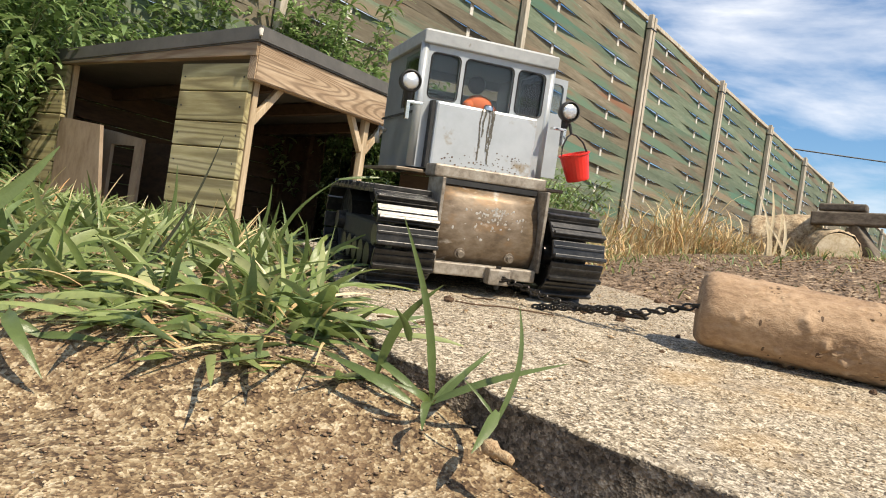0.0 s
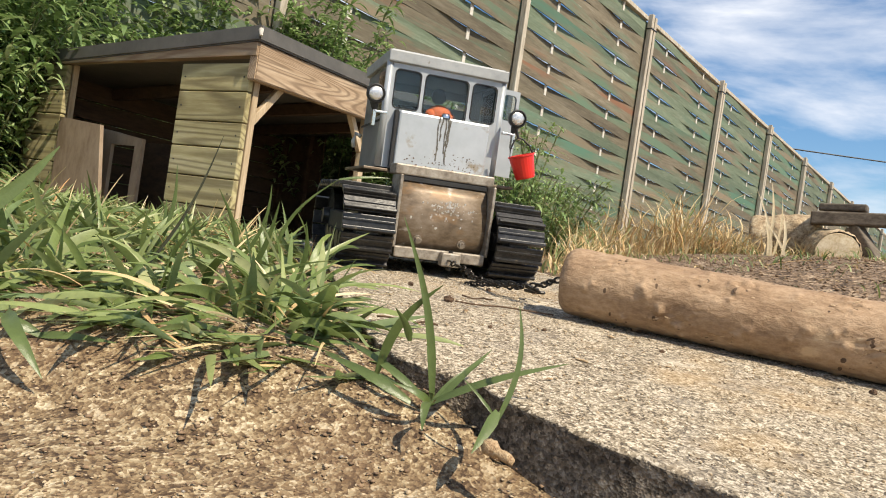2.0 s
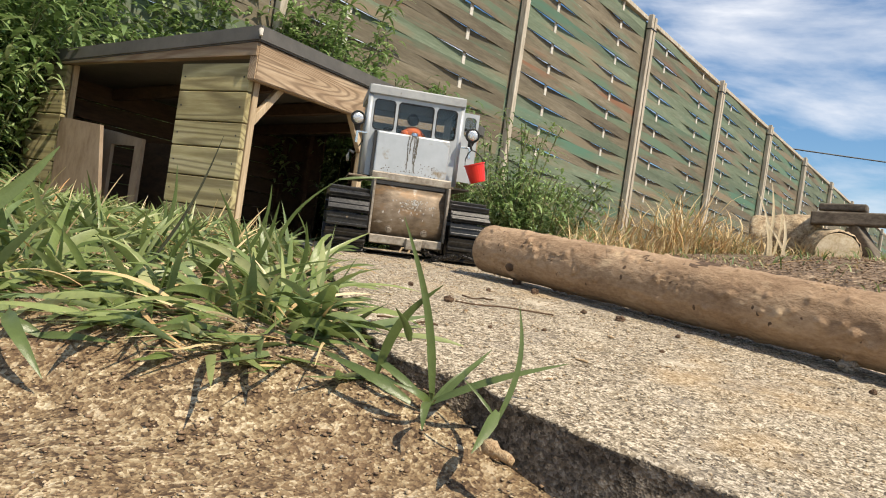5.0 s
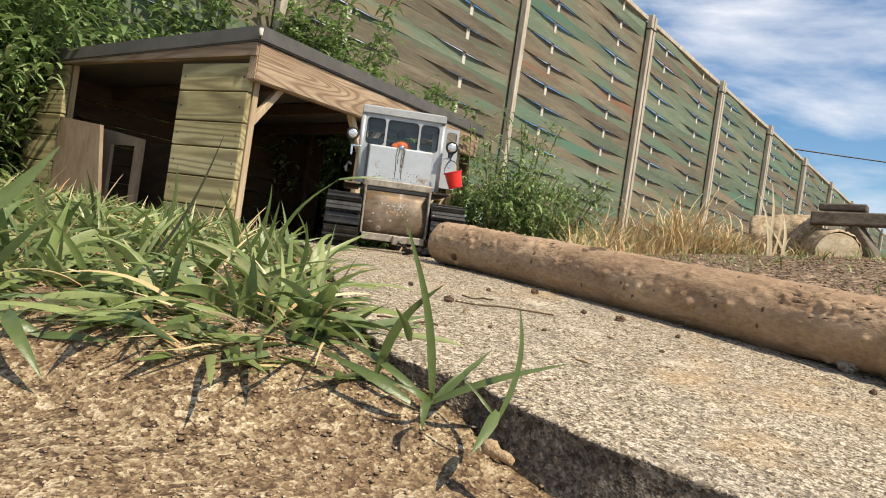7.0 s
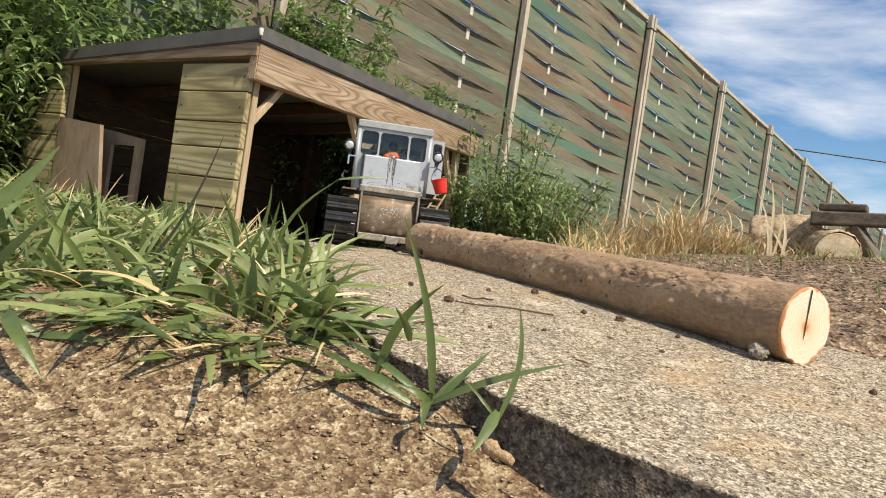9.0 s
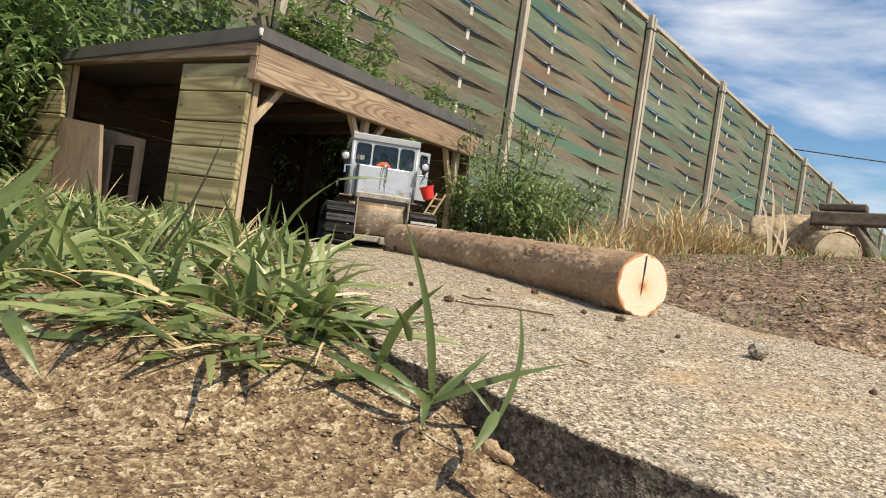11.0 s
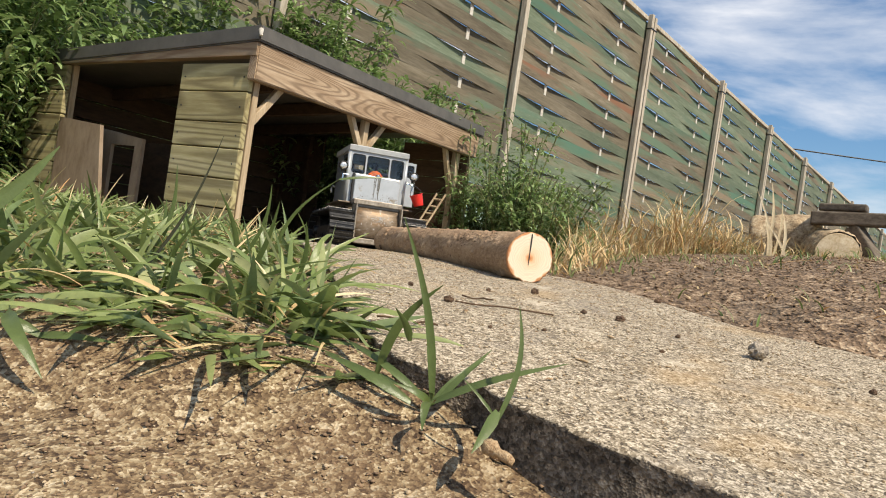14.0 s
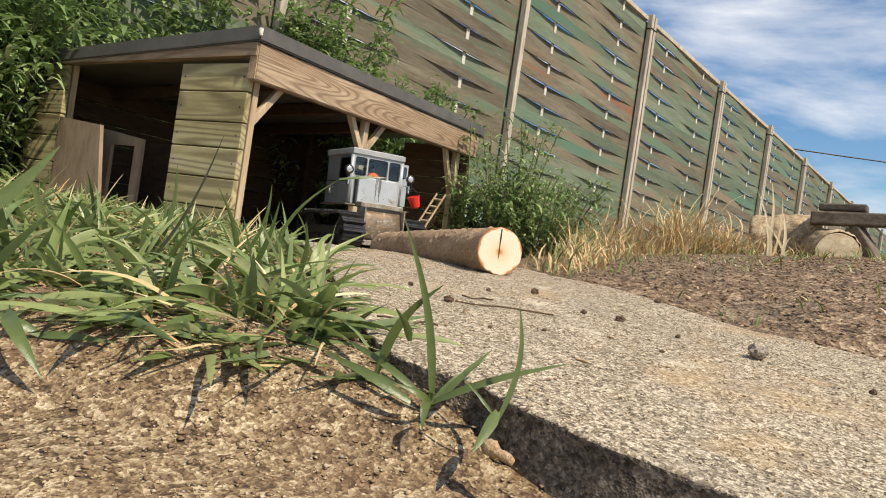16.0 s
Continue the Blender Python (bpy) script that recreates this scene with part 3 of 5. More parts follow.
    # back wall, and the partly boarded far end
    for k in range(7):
        part("back_board", nbox((SX / 2, SY, 0.10 + k * 0.07), (SX, 0.016, 0.067), 0.002), M_SHADEWOOD, s)
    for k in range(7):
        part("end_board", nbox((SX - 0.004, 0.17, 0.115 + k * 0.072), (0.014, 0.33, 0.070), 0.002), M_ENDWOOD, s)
    part("end_panel", nbox((SX - 0.004, 0.915, 0.33), (0.014, 0.24, 0.5), 0.002), M_SHADEWOOD, s)
    # plywood sheet across the foot of the side opening, and a framed entrance set back in the shade
    def sheet(quads, x0, x1):
        bm = bmesh.new()
        for quad in quads:
            f0 = [bm.verts.new((x0, y, z)) for y, z in quad]
            f1 = [bm.verts.new((x1, y, z)) for y, z in quad]
            bm.faces.new(f0)
            bm.faces.new(f1[::-1])
            for k in range(4):
                bm.faces.new((f0[k], f1[k], f1[(k + 1) % 4], f0[(k + 1) % 4]))
        bmesh.ops.remove_doubles(bm, verts=bm.verts, dist=1e-4)
        bmesh.ops.recalc_face_normals(bm, faces=bm.faces)
        return bm
    part("plywood_sheet", sheet([((0.552, 0.06), (0.822, 0.06), (0.822, 0.382), (0.606, 0.364))], -0.010, 0.002), M_PLY, s, "low tan plywood sheet")
    part("hutch_front", sheet([((0.66, 0.06), (0.81, 0.06), (0.81, 0.376), (0.66, 0.360)), ((0.507, 0.06), (0.542, 0.06), (0.542, 0.345), (0.507, 0.341)),
                               ((0.542, 0.318), (0.66, 0.318), (0.66, 0.360), (0.542, 0.345))], 0.072, 0.084), M_PLY, s, "plywood hutch front with an entrance hole")
    part("hutch_back", nbox((0.30, 0.63, 0.21), (0.014, 0.42, 0.30), 0.002), M_SHADEWOOD, s)
    part("hutch_floor", nbox((SX / 2, SY / 2, 0.068), (SX - 0.06, SY - 0.06, 0.02), 0.002), M_SHADEWOOD, s)


build_shed()


def build_ladder():
    l = empty("ladder")
    tagged(l, "small pale wooden toy ladder leaning in the shed", "ladder")
    foot, head = Vector((-0.165, 2.66, 0.10)), Vector((-0.055, 2.70, 0.347))
    off = Vector((0.034, -0.012, 0.0))
    for k in (0, 1):
        part("rail", beam(bmesh.new(), foot + off * k, head + off * k, 0.007, 0.007, 0.001), M_POSTWOOD, l)
    for k in range(8):
        q = foot.lerp(head, 0.08 + k * 0.118)
        part("rung", rod(bmesh.new(), q, q + off, 0.0035), M_POSTWOOD, l)


build_ladder()


# ---------------------------------------------------------------- woven fence
FP0, FDIR, FSTEP, FSLOPE = Vector((1.66, 6.8)), Vector((0.6456, 0.7635)), 2.09, -0.028
FTOP, FBOARDS, FBH = 2.645, 26, 0.0875


def build_fence():
    fence = empty("fence")
    tagged(fence, "tall weathered brown and green woven slat fence", "fence")
    ang = math.degrees(math.atan2(FDIR.y, FDIR.x))
    seg = 18
    meshes = {}
    for sgn in (0, 1):
        for c in (0, 1):
            v, f = [], []
            for i in range(seg + 1):
                u = i / seg
                x = FSTEP * u
                off = (0.0135 if sgn else -0.0135) * math.sin(u * 2 * math.pi) * abs(math.sin(u * 2 * math.pi))
                tw = 0.0015 * math.sin(u * 5 + c)
                for dy, dz in ((-0.004, 0.0), (0.004, 0.0), (0.004, FBH * 0.985), (-0.004, FBH * 0.985)):
                    v.append((x, off + dy + tw * (dz > 0), dz + 0.003 * math.sin(u * 4 + 2 * c)))
            for i in range(seg):
                for k in range(4):
                    f.append((i * 4 + k, i * 4 + (k + 1) % 4, i * 4 + 4 + (k + 1) % 4, i * 4 + 4 + k))
            me = bpy.data.meshes.new("slat")
            me.from_pydata(v, [], [q[::-1] for q in f])
            me.materials.append(FENCE_COLS[c])
            meshes[sgn, c] = me
    rnd = random.Random(5)
    for n in range(-3, 9):
        p = FP0 + FDIR * FSTEP * n
        top = FTOP + FSLOPE * FSTEP * n
        h = 2.75
        m = Matrix.Translation((p.x, p.y, top)) @ pose(0, 0, 0, 0, math.degrees(-math.atan(FSLOPE)), ang)
        for px, pw, dh in ((0.0, 0.047, 0.0),) if n < 0 else ((-0.033, 0.046, 0.0), (0.033, 0.046, -0.012)):
            q = part("fence_post", nbox((px, -0.045, -h / 2 + 0.02 + dh), (pw, 0.05, h), 0.005), M_FPOST, fence)
            q.matrix_basis = Matrix.Translation((p.x, p.y, top)) @ pose(0, 0, 0, 0, 0, ang)
        part("post_tie", nbox((0, -0.046, -0.12), (0.12 if n >= 0 else 0.06, 0.058, 0.012), 0.002), M_CHAIN, fence, "dark wire tie").matrix_basis = Matrix.Translation((p.x, p.y, top)) @ pose(0, 0, 0, 0, 0, ang)
        for k in range(FBOARDS):
            c = 1 if noise.noise(Vector((n * 0.9, k * 0.22, 2))) + rnd.uniform(-.25, .25) > (0.05 if n < 0 else -0.08) else 0
            o = new("slat", meshes[k % 2, c])
            o.parent = fence
            o.matrix_basis = m @ pose(rnd.uniform(-.004, .004), rnd.uniform(-.0006, .0006), -0.05 - (k + 1) * FBH * 0.965 + rnd.uniform(-.002, .002), rnd.uniform(-.5, .5), rnd.uniform(-.07, .07), 0)
        for u in (0.25, 0.75):
            o = part("batten", nbox((0, 0, -1.2), (0.032, 0.010, 2.4), 0.002), M_BATTEN, fence)
            o.matrix_basis = m @ pose(FSTEP * u, 0.004, 0)
        o = part("top_rail", nbox((FSTEP / 2, 0, -0.02), (FSTEP - 0.08, 0.05, 0.04), 0.004), M_FPOST, fence)
        o.matrix_basis = m


build_fence()


# ---------------------------------------------------------------- model crawler tractor
def panel_with_holes(bm, holes, w, z0, z1, y, th, frame_of):
    """An upright panel across x from -w to w with rectangular rounded openings, as a grid of bars."""
    xs = sorted({-w, w, *(a for h in holes for a in (h[0], h[1]))})
    zs = sorted({z0, z1, *(a for h in holes for a in (h[2], h[3]))})
    for i in range(len(xs) - 1):
        for j in range(len(zs) - 1):
            cx, cz = (xs[i] + xs[i + 1]) / 2, (zs[j] + zs[j + 1]) / 2
            if any(h[0] < cx < h[1] and h[2] < cz < h[3] for h in holes):
                continue
            box(bm, (cx, y, cz), (xs[i + 1] - xs[i], th, zs[j + 1] - zs[j]))
    # rounded corners of the openings
    for x0, x1, a, b in holes:
        r = 0.006
        for sx, cx in ((1, x0), (-1, x1)):
            for sz, cz in ((1, a), (-1, b)):
                arc = [(cx + sx * r * (1 - math.cos(t)), cz + sz * r * (1 - math.sin(t))) for t in (0, 0.52, 1.05, 1.571)]
                pts = [(cx, cz)] + arc
                f = [bm.verts.new((p[0], y - th / 2, p[1])) for p in pts]
                g = [bm.verts.new((p[0], y + th / 2, p[1])) for p in pts]
                bm.faces.new(f)
                bm.faces.new(g[::-1])
                for k in range(5):
                    bm.faces.new((f[k], f[(k + 1) % 5], g[(k + 1) % 5], g[k]))
    bmesh.ops.remove_doubles(bm, verts=bm.verts, dist=1e-5)
    bmesh.ops.recalc_face_normals(bm, faces=bm.faces)
    return bm


TRACK_R, TRACK_L0, TRACK_L1 = 0.046, -0.022, 0.20     # wheel radius, front and rear axle
TRACK_RUN = 2 * (TRACK_L1 - TRACK_L0) + 2 * math.pi * TRACK_R
SHOES = 32


def track_pose(s):
    """Place of a shoe at the length s along the belt, in the tractor's side plane."""
    s %= TRACK_RUN
    L, R = TRACK_L1 - TRACK_L0, TRACK_R
    zc = R + 0.007
    if s < L:
        return TRACK_L0 + s, zc + R, 0.0
    s -= L
    if s < math.pi * R:
        a = s / R
        return TRACK_L1 + R * math.sin(a), zc + R * math.cos(a), -a
    s -= math.pi * R
    if s < L:
        return TRACK_L1 - s, zc - R, -math.pi
    a = (s - L) / R
    return TRACK_L0 - R * math.sin(a), zc - R * math.cos(a), -math.pi - a


def build_tractor():
    t = empty("crawler_tractor")
    tagged(t, "silver-grey model crawler tractor with muddy black tracks", "model tractor")
    # cab: front, sides, back, roof
    win = [(-0.073, -0.037, 0.213, 0.265), (-0.031, 0.031, 0.209, 0.265), (0.037, 0.073, 0.213, 0.265)]
    cab = part("cab", panel_with_holes(bmesh.new(), win, 0.083, 0.133, 0.2745, 0.008, 0.006, None), M_SILVER, t)
    for x0, x1, a, b in win:
        part("window_pane", nbox(((x0 + x1) / 2, 0.010, (a + b) / 2), (x1 - x0 + 0.002, 0.0012, b - a + 0.002)), M_GLASS, cab)
        bm = bmesh.new()
        pts = []
        for cx, cz, q in ((x1 - 0.006, a + 0.006, -1.5708), (x1 - 0.006, b - 0.006, 0.0), (x0 + 0.006, b - 0.006, 1.5708), (x0 + 0.006, a + 0.006, 3.1416)):
            pts += [(cx + 0.006 * math.cos(q + k * 0.3927), 0.0048, cz + 0.006 * math.sin(q + k * 0.3927)) for k in range(5)]
        tube(bm, pts + pts[:1], 0.0008, 5)
        part("window_seal", bm, M_RUBBER, cab)
    for sx in (-1, 1):
        bm = bmesh.new()
        hs = [(0.02, 0.088, 0.205, 0.263)]
        panel_with_holes(bm, [(h[0] - 0.09, h[1] - 0.09, h[2], h[3]) for h in hs], 0.079, 0.133, 0.2745, 0, 0.006, None)
        for v in bm.verts:
            v.co = Vector((sx * (0.080 + 0.0), v.co.x + 0.09, v.co.z))
        bmesh.ops.recalc_face_normals(bm, faces=bm.faces)
        part("cab_side", bm, M_SILVER, cab)
        part("side_pane", nbox((sx * 0.0795, 0.054, 0.2365), (0.0012, 0.069, 0.064)), M_GLASS, cab)
        part("side_seam", nbox((sx * 0.0838, 0.09, 0.196), (0.0015, 0.15, 0.0025)), M_RUBBER, cab)
        part("corner_post", rod(bmesh.new(), (sx * 0.081, 0.0085, 0.134), (sx * 0.081, 0.0085, 0.2745), 0.0052, None, 10), M_SILVER, cab, smooth=True)
    part("cab_back", nbox((0, 0.166, 0.19), (0.158, 0.006, 0.115), 0.001), M_SILVER, cab)
    part("cab_back_header", nbox((0, 0.166, 0.268), (0.158, 0.006, 0.014), 0.001), M_SILVER, cab)
    part("cab_floor", nbox((0, 0.088, 0.136), (0.158, 0.155, 0.006)), M_DARKCAB, cab)
    part("seat", nbox((-0.02, 0.12, 0.19), (0.05, 0.02, 0.09), 0.006), M_DARKCAB, cab, "dark seat back")
    # roof with a lip and a crowned top
    bm = bmesh.new()
    box(bm, (0, 0.086, 0.2805), (0.171, 0.172, 0.0155), 0.0016)
    box(bm, (0, 0.086, 0.2885), (0.163, 0.162, 0.003), 0.0012)
    part("roof", bm, M_DULL, t)
    bm = lathe(bmesh.new(), [(0.0, 0.303), (0.006, 0.302), (0.009, 0.298), (0.0095, 0.291)], 14, Matrix.Translation((-0.035, 0.10, 0)))
    part("roof_vent", bm, M_RUBBER, t, "small black roof vent")
    # raised engine cover in front
    bm = nbox((0.0, -0.002, 0.172), (0.128, 0.016, 0.076), 0.003)
    hood = part("engine_cover", bm, M_MUDDY, t, "silver cover with running mud stains")
    part("cover_gap", nbox((-0.0665, -0.001, 0.172), (0.004, 0.012, 0.076)), M_RUBBER, hood)
    rnd = random.Random(3)
    for x0, ln in ((-0.008, 0.058), (0.004, 0.060), (-0.004, 0.03), (0.001, 0.045), (0.0065, 0.036)):
        bm = bmesh.new()
        z, x = 0.2095, x0
        k = 0
        while z > 0.2095 - ln:
            w = 0.0009 + 0.0014 * rnd.random()
            d = 0.0030 + 0.002 * rnd.random()
            box(bm, (x, -0.0103, z - d / 2), (w, 0.0006, d), 0.0)
            z -= d * 0.82
            x += rnd.uniform(-0.0008, 0.0007)
        part("mud_streak", bm, M_STREAK, hood, "dark dried mud streak")
    bm = bmesh.new()
    for k in range(120):
        x, z = rnd.uniform(-0.058, 0.060), 0.1355 + 0.028 * rnd.random() ** 3
        bmesh.ops.create_icosphere(bm, subdivisions=1, radius=rnd.uniform(0.0004, 0.0011), matrix=Matrix.Translation((x, -0.0102, z)) @ Matrix.Diagonal((1.4, 0.3, 1, 1)))
    tagged(part("mud_specks", bm, M_KNOT, hood), kind="stuff")
    part("filler_cap", lathe(bmesh.new(), [(0.0, 0.2155), (0.0045, 0.215), (0.006, 0.2125), (0.006, 0.209)], 14, Matrix.Translation((0.0, -0.006, 0))), M_CHROME, hood, smooth=True)
    # sill, belly plate and bumper
    part("sill", nbox((0, -0.012, 0.1315), (0.136, 0.036, 0.014), 0.002), M_BUMPER, t, "dirty pale steel sill")
    for sx in (-1, 1):
        part("running_board", nbox((sx * 0.089, 0.078, 0.128), (0.032, 0.165, 0.004), 0.001), M_BELLY, t)
        part("cheek_plate", nbox((sx * 0.0625, -0.026, 0.078), (0.004, 0.05, 0.092), 0.001), M_BUMPER, t)
    part("sill_slot", nbox((0, -0.0185, 0.121), (0.118, 0.02, 0.006)), M_RUBBER, t)
    bm = bmesh.new()
    prof = [(-0.026, 0.118), (-0.033, 0.105), (-0.039, 0.085), (-0.042, 0.065), (-0.040, 0.048), (-0.032, 0.034), (-0.018, 0.026)]
    rows = []
    for x in (-0.0605, -0.059, -0.03, 0.0, 0.03, 0.059, 0.0605):
        rows.append([bm.verts.new((x, y + (0.002 if abs(x) > 0.06 else 0), z)) for y, z in prof])
    for a, b in zip(rows, rows[1:]):
        for k in range(len(prof) - 1):
            bm.faces.new((a[k], a[k + 1], b[k + 1], b[k]))
    bmesh.ops.recalc_face_normals(bm, faces=bm.faces)
    bmesh.ops.solidify(bm, geom=list(bm.faces), thickness=0.002)
    belly = part("belly_plate", bm, M_BELLY, t, "rusty scratched steel plate", smooth=True)
    # sun glint on the upper plate, built as thin pale flakes
    bm = bmesh.new()
    for k in range(95):
        x, z = rnd.gauss(0.006, 0.017), 0.098 - abs(rnd.gauss(0, 0.014))
        if abs(x) > 0.052 or not 0.06 < z < 0.112:
            continue
        y = float(np.interp(z, [q[1] for q in prof][::-1], [q[0] for q in prof][::-1]))
        bmesh.ops.create_icosphere(bm, subdivisions=1, radius=rnd.uniform(0.0006, 0.0021),
                                   matrix=Matrix.Translation((x, y - 0.0003, z)) @ pose(0, 0, 0, 15, 0, 0) @ Matrix.Diagonal((rnd.uniform(0.5, 1.2), 0.16, rnd.uniform(0.5, 1.5), 1)))
    part("scraped_patch", bm, M_GLINT, belly, "bright flakes standing in for a sun glint")
    for x in (-0.03, 0.03):
        bm = lathe(bmesh.new(), [(0.0, 0.004), (0.0035, 0.004), (0.0042, 0.0), (0.006, 0.0), (0.006, -0.002)], 10, Matrix.Translation((x, -0.0405, 0.044)) @ pose(0, 0, 0, 105, 0, 0))
        part("bolt", bm, M_BUMPER, belly)
    part("bumper", nbox((0, -0.043, 0.027), (0.122, 0.012, 0.014), 0.0015), M_BUMPER, t, "scraped steel bumper bar")
    hook = part("tow_block", nbox((0.012, -0.054, 0.024), (0.026, 0.016, 0.018), 0.002), M_BUMPER, t)
    part("tow_pin", rod(bmesh.new(), (0.012, -0.056, 0.010), (0.012, -0.056, 0.036), 0.003), M_CHAIN, hook)
    part("undertray", nbox((0, 0.08, 0.06), (0.118, 0.22, 0.085), 0.004), M_RUBBER, t)
    # headlights on brackets
    for sx in (-1, 1):
        hl = part("headlight", lathe(bmesh.new(), [(0.0, 0.016), (0.006, 0.0155), (0.0115, 0.009), (0.0128, 0.0), (0.0122, -0.0025), (0.0108, -0.0025)], 20,
                                     Matrix.Translation((sx * 0.1, 0.0, 0.2243)) @ pose(0, 0, 0, -90, 0, 0)), M_RUBBER, t, "round headlight", smooth=True)
        part("lens", lathe(bmesh.new(), [(0.0, -0.0030), (0.005, -0.0027), (0.0085, -0.0018), (0.0098, -0.0004)], 20,
                           Matrix.Translation((sx * 0.1, 0.0, 0.2243)) @ pose(0, 0, 0, -90, 0, 0)), M_LENS, hl, "bright ribbed glass lens", smooth=True)
        part("lamp_foot", rod(bmesh.new(), (sx * 0.1, 0.006, 0.214), (sx * 0.098, 0.006, 0.203), 0.006, 0.0035), M_RUBBER, hl)
        bm = bmesh.new()
        box(bm, (sx * 0.091, 0.006, 0.202), (0.018, 0.008, 0.003), 0.0005)
        box(bm, (sx * 0.0985, 0.006, 0.193), (0.004, 0.008, 0.02), 0.0005)
        part("bracket", bm, M_CHROME, hl)
    # opened side door with its own window, swung to the side
    bm = bmesh.new()
    panel_with_holes(bm, [(-0.008, 0.014, 0.226, 0.263)], 0.019, 0.145, 0.270, 0, 0.004, None)
    door = part("side_door", bm, M_SILVER, t, "open grey cab door")
    door.matrix_basis = pose(0.101, 0.035, 0, 0, 0, 10)
    part("door_pane", nbox((0.003, 0, 0.2445), (0.024, 0.001, 0.039)), M_GLASS, door)
    part("door_handle", tube(bmesh.new(), [(-0.095, 0.09, 0.175), (-0.103, 0.088, 0.178), (-0.106, 0.088, 0.168), (-0.104, 0.088, 0.158)], 0.003, 8), M_BATTEN, t, "white grab handle", smooth=True)
    # plain padded figure behind the windscreen
    bm = bmesh.new()
    bmesh.ops.create_uvsphere(bm, u_segments=16, v_segments=10, radius=0.0175, matrix=Matrix.Translation((0.002, 0.034, 0.217)) @ Matrix.Diagonal((1.05, 0.7, 0.80, 1)))
    bmesh.ops.create_uvsphere(bm, u_segments=12, v_segments=8, radius=0.008, matrix=Matrix.Translation((-0.0125, 0.030, 0.215)))
    bmesh.ops.create_uvsphere(bm, u_segments=12, v_segments=8, radius=0.008, matrix=Matrix.Translation((0.017, 0.030, 0.213)))
    part("toy_figure", bm, M_ORANGE, t, "plain orange padded shape", smooth=True)
    bm = bmesh.new()
    bmesh.ops.create_uvsphere(bm, u_segments=12, v_segments=8, radius=0.011, matrix=Matrix.Translation((0.001, 0.046, 0.244)))
    part("seat_knob", bm, M_DARKCAB, t, smooth=True)
    part("steering_wheel", tube(bmesh.new(), [(-0.006 + 0.013 * math.cos(a / 16 * 6.2832), 0.05, 0.205 + 0.013 * math.sin(a / 16 * 6.2832)) for a in range(17)], 0.0015, 6), M_RUBBER, t, smooth=True)
    # running gear
    belts = []
    wheels = []
    shoe = bmesh.new()
    box(shoe, (0, 0, 0.001), (0.066, 0.0205, 0.004), 0.0008)
    box(shoe, (0, -0.0075, 0.0055), (0.066, 0.0045, 0.006), 0.001)
    box(shoe, (0, 0.003, 0.0035), (0.064, 0.003, 0.002), 0.0006)
    sm = bpy.data.meshes.new("track_shoe")
    shoe.to_mesh(sm)
    shoe.free()
    sm.materials.append(M_BLACK)
    for sx in (-1, 1):
        xc = sx * 0.1005
        gear = part("track_frame", nbox((xc, 0.089, 0.05), (0.03, 0.22, 0.03), 0.004), M_RUBBER, t, "black track frame")
        for y in (TRACK_L0, TRACK_L1):
            bm = bmesh.new()
            lathe(bm, [(0.0, -0.024), (0.012, -0.024), (0.014, -0.012), (0.036, -0.011), (0.042, -0.013), (0.042, 0.013), (0.036, 0.011), (0.014, 0.012), (0.012, 0.024), (0.0, 0.024)], 22, pose(0, 0, 0, 0, 90, 0))
            for v in bm.verts:
                if 0.03 < math.hypot(v.co.y, v.co.z):
                    v.co *= 1.0 + 0.05 * (round(math.atan2(v.co.z, v.co.y) / 0.2856) % 2)
            w = part("drive_wheel", bm, M_BLACK, t)
            w.matrix_basis = pose(xc, y, TRACK_R + 0.007)
            wheels.append(w)
        for k in range(5):
            part("roller", rod(bmesh.new(), (xc - 0.02, 0.02 + k * 0.034, 0.026), (xc + 0.02, 0.02 + k * 0.034, 0.026), 0.0145, None, 16), M_BLACK, gear)
        for k in range(SHOES):
            o = new("track_shoe", sm)
            o.parent = t
            belts.append((o, xc, k * TRACK_RUN / SHOES + (0.006 if sx > 0 else 0)))
    return t, belts, wheels


TRACTOR, BELTS, WHEELS = build_tractor()


for ob in TRACTOR.children:
    if ob.name.startswith(("cab", "roof", "engine_cover", "side_door", "door_handle", "toy_figure", "seat_knob", "steering_wheel")):
        ob.location.y += 0.017
for ob in TRACTOR.children_recursive:
    if ob.name.startswith(("window_pane", "side_pane", "door_pane")):
        ob.visible_shadow = False


def build_bucket():
    b = empty("bucket")
    tagged(b, "small red plastic bucket hanging by a black handle", "bucket")
    bm = lathe(bmesh.new(), [(0.0, -0.056), (0.0128, -0.056), (0.0135, -0.0545), (0.0172, -0.026), (0.0186, -0.0255), (0.0186, -0.0235), (0.0168, -0.0235), (0.0128, -0.053), (0.0, -0.0535)], 24)
    part("pail", bm, M_RED, b, smooth=False)
    bm = tube(bmesh.new(), [(-0.0175, 0, -0.026), (-0.014, 0, -0.013), (-0.006, 0, -0.003), (0.0, 0, 0.0), (0.006, 0, -0.003), (0.014, 0, -0.013), (0.0175, 0, -0.026)], 0.0011, 6)
    part("handle", bm, M_RUBBER, b)
    part("strap", rod(bmesh.new(), (0, 0, 0.0), (0, 0, 0.012), 0.0018), M_RUBBER, b)
    return b


BUCKET = build_bucket()
BUCKET_AT = pose(0.0985, -0.014, 0.197, 0, 0, 0)


# ---------------------------------------------------------------- dragged log
LOG_L = 0.788


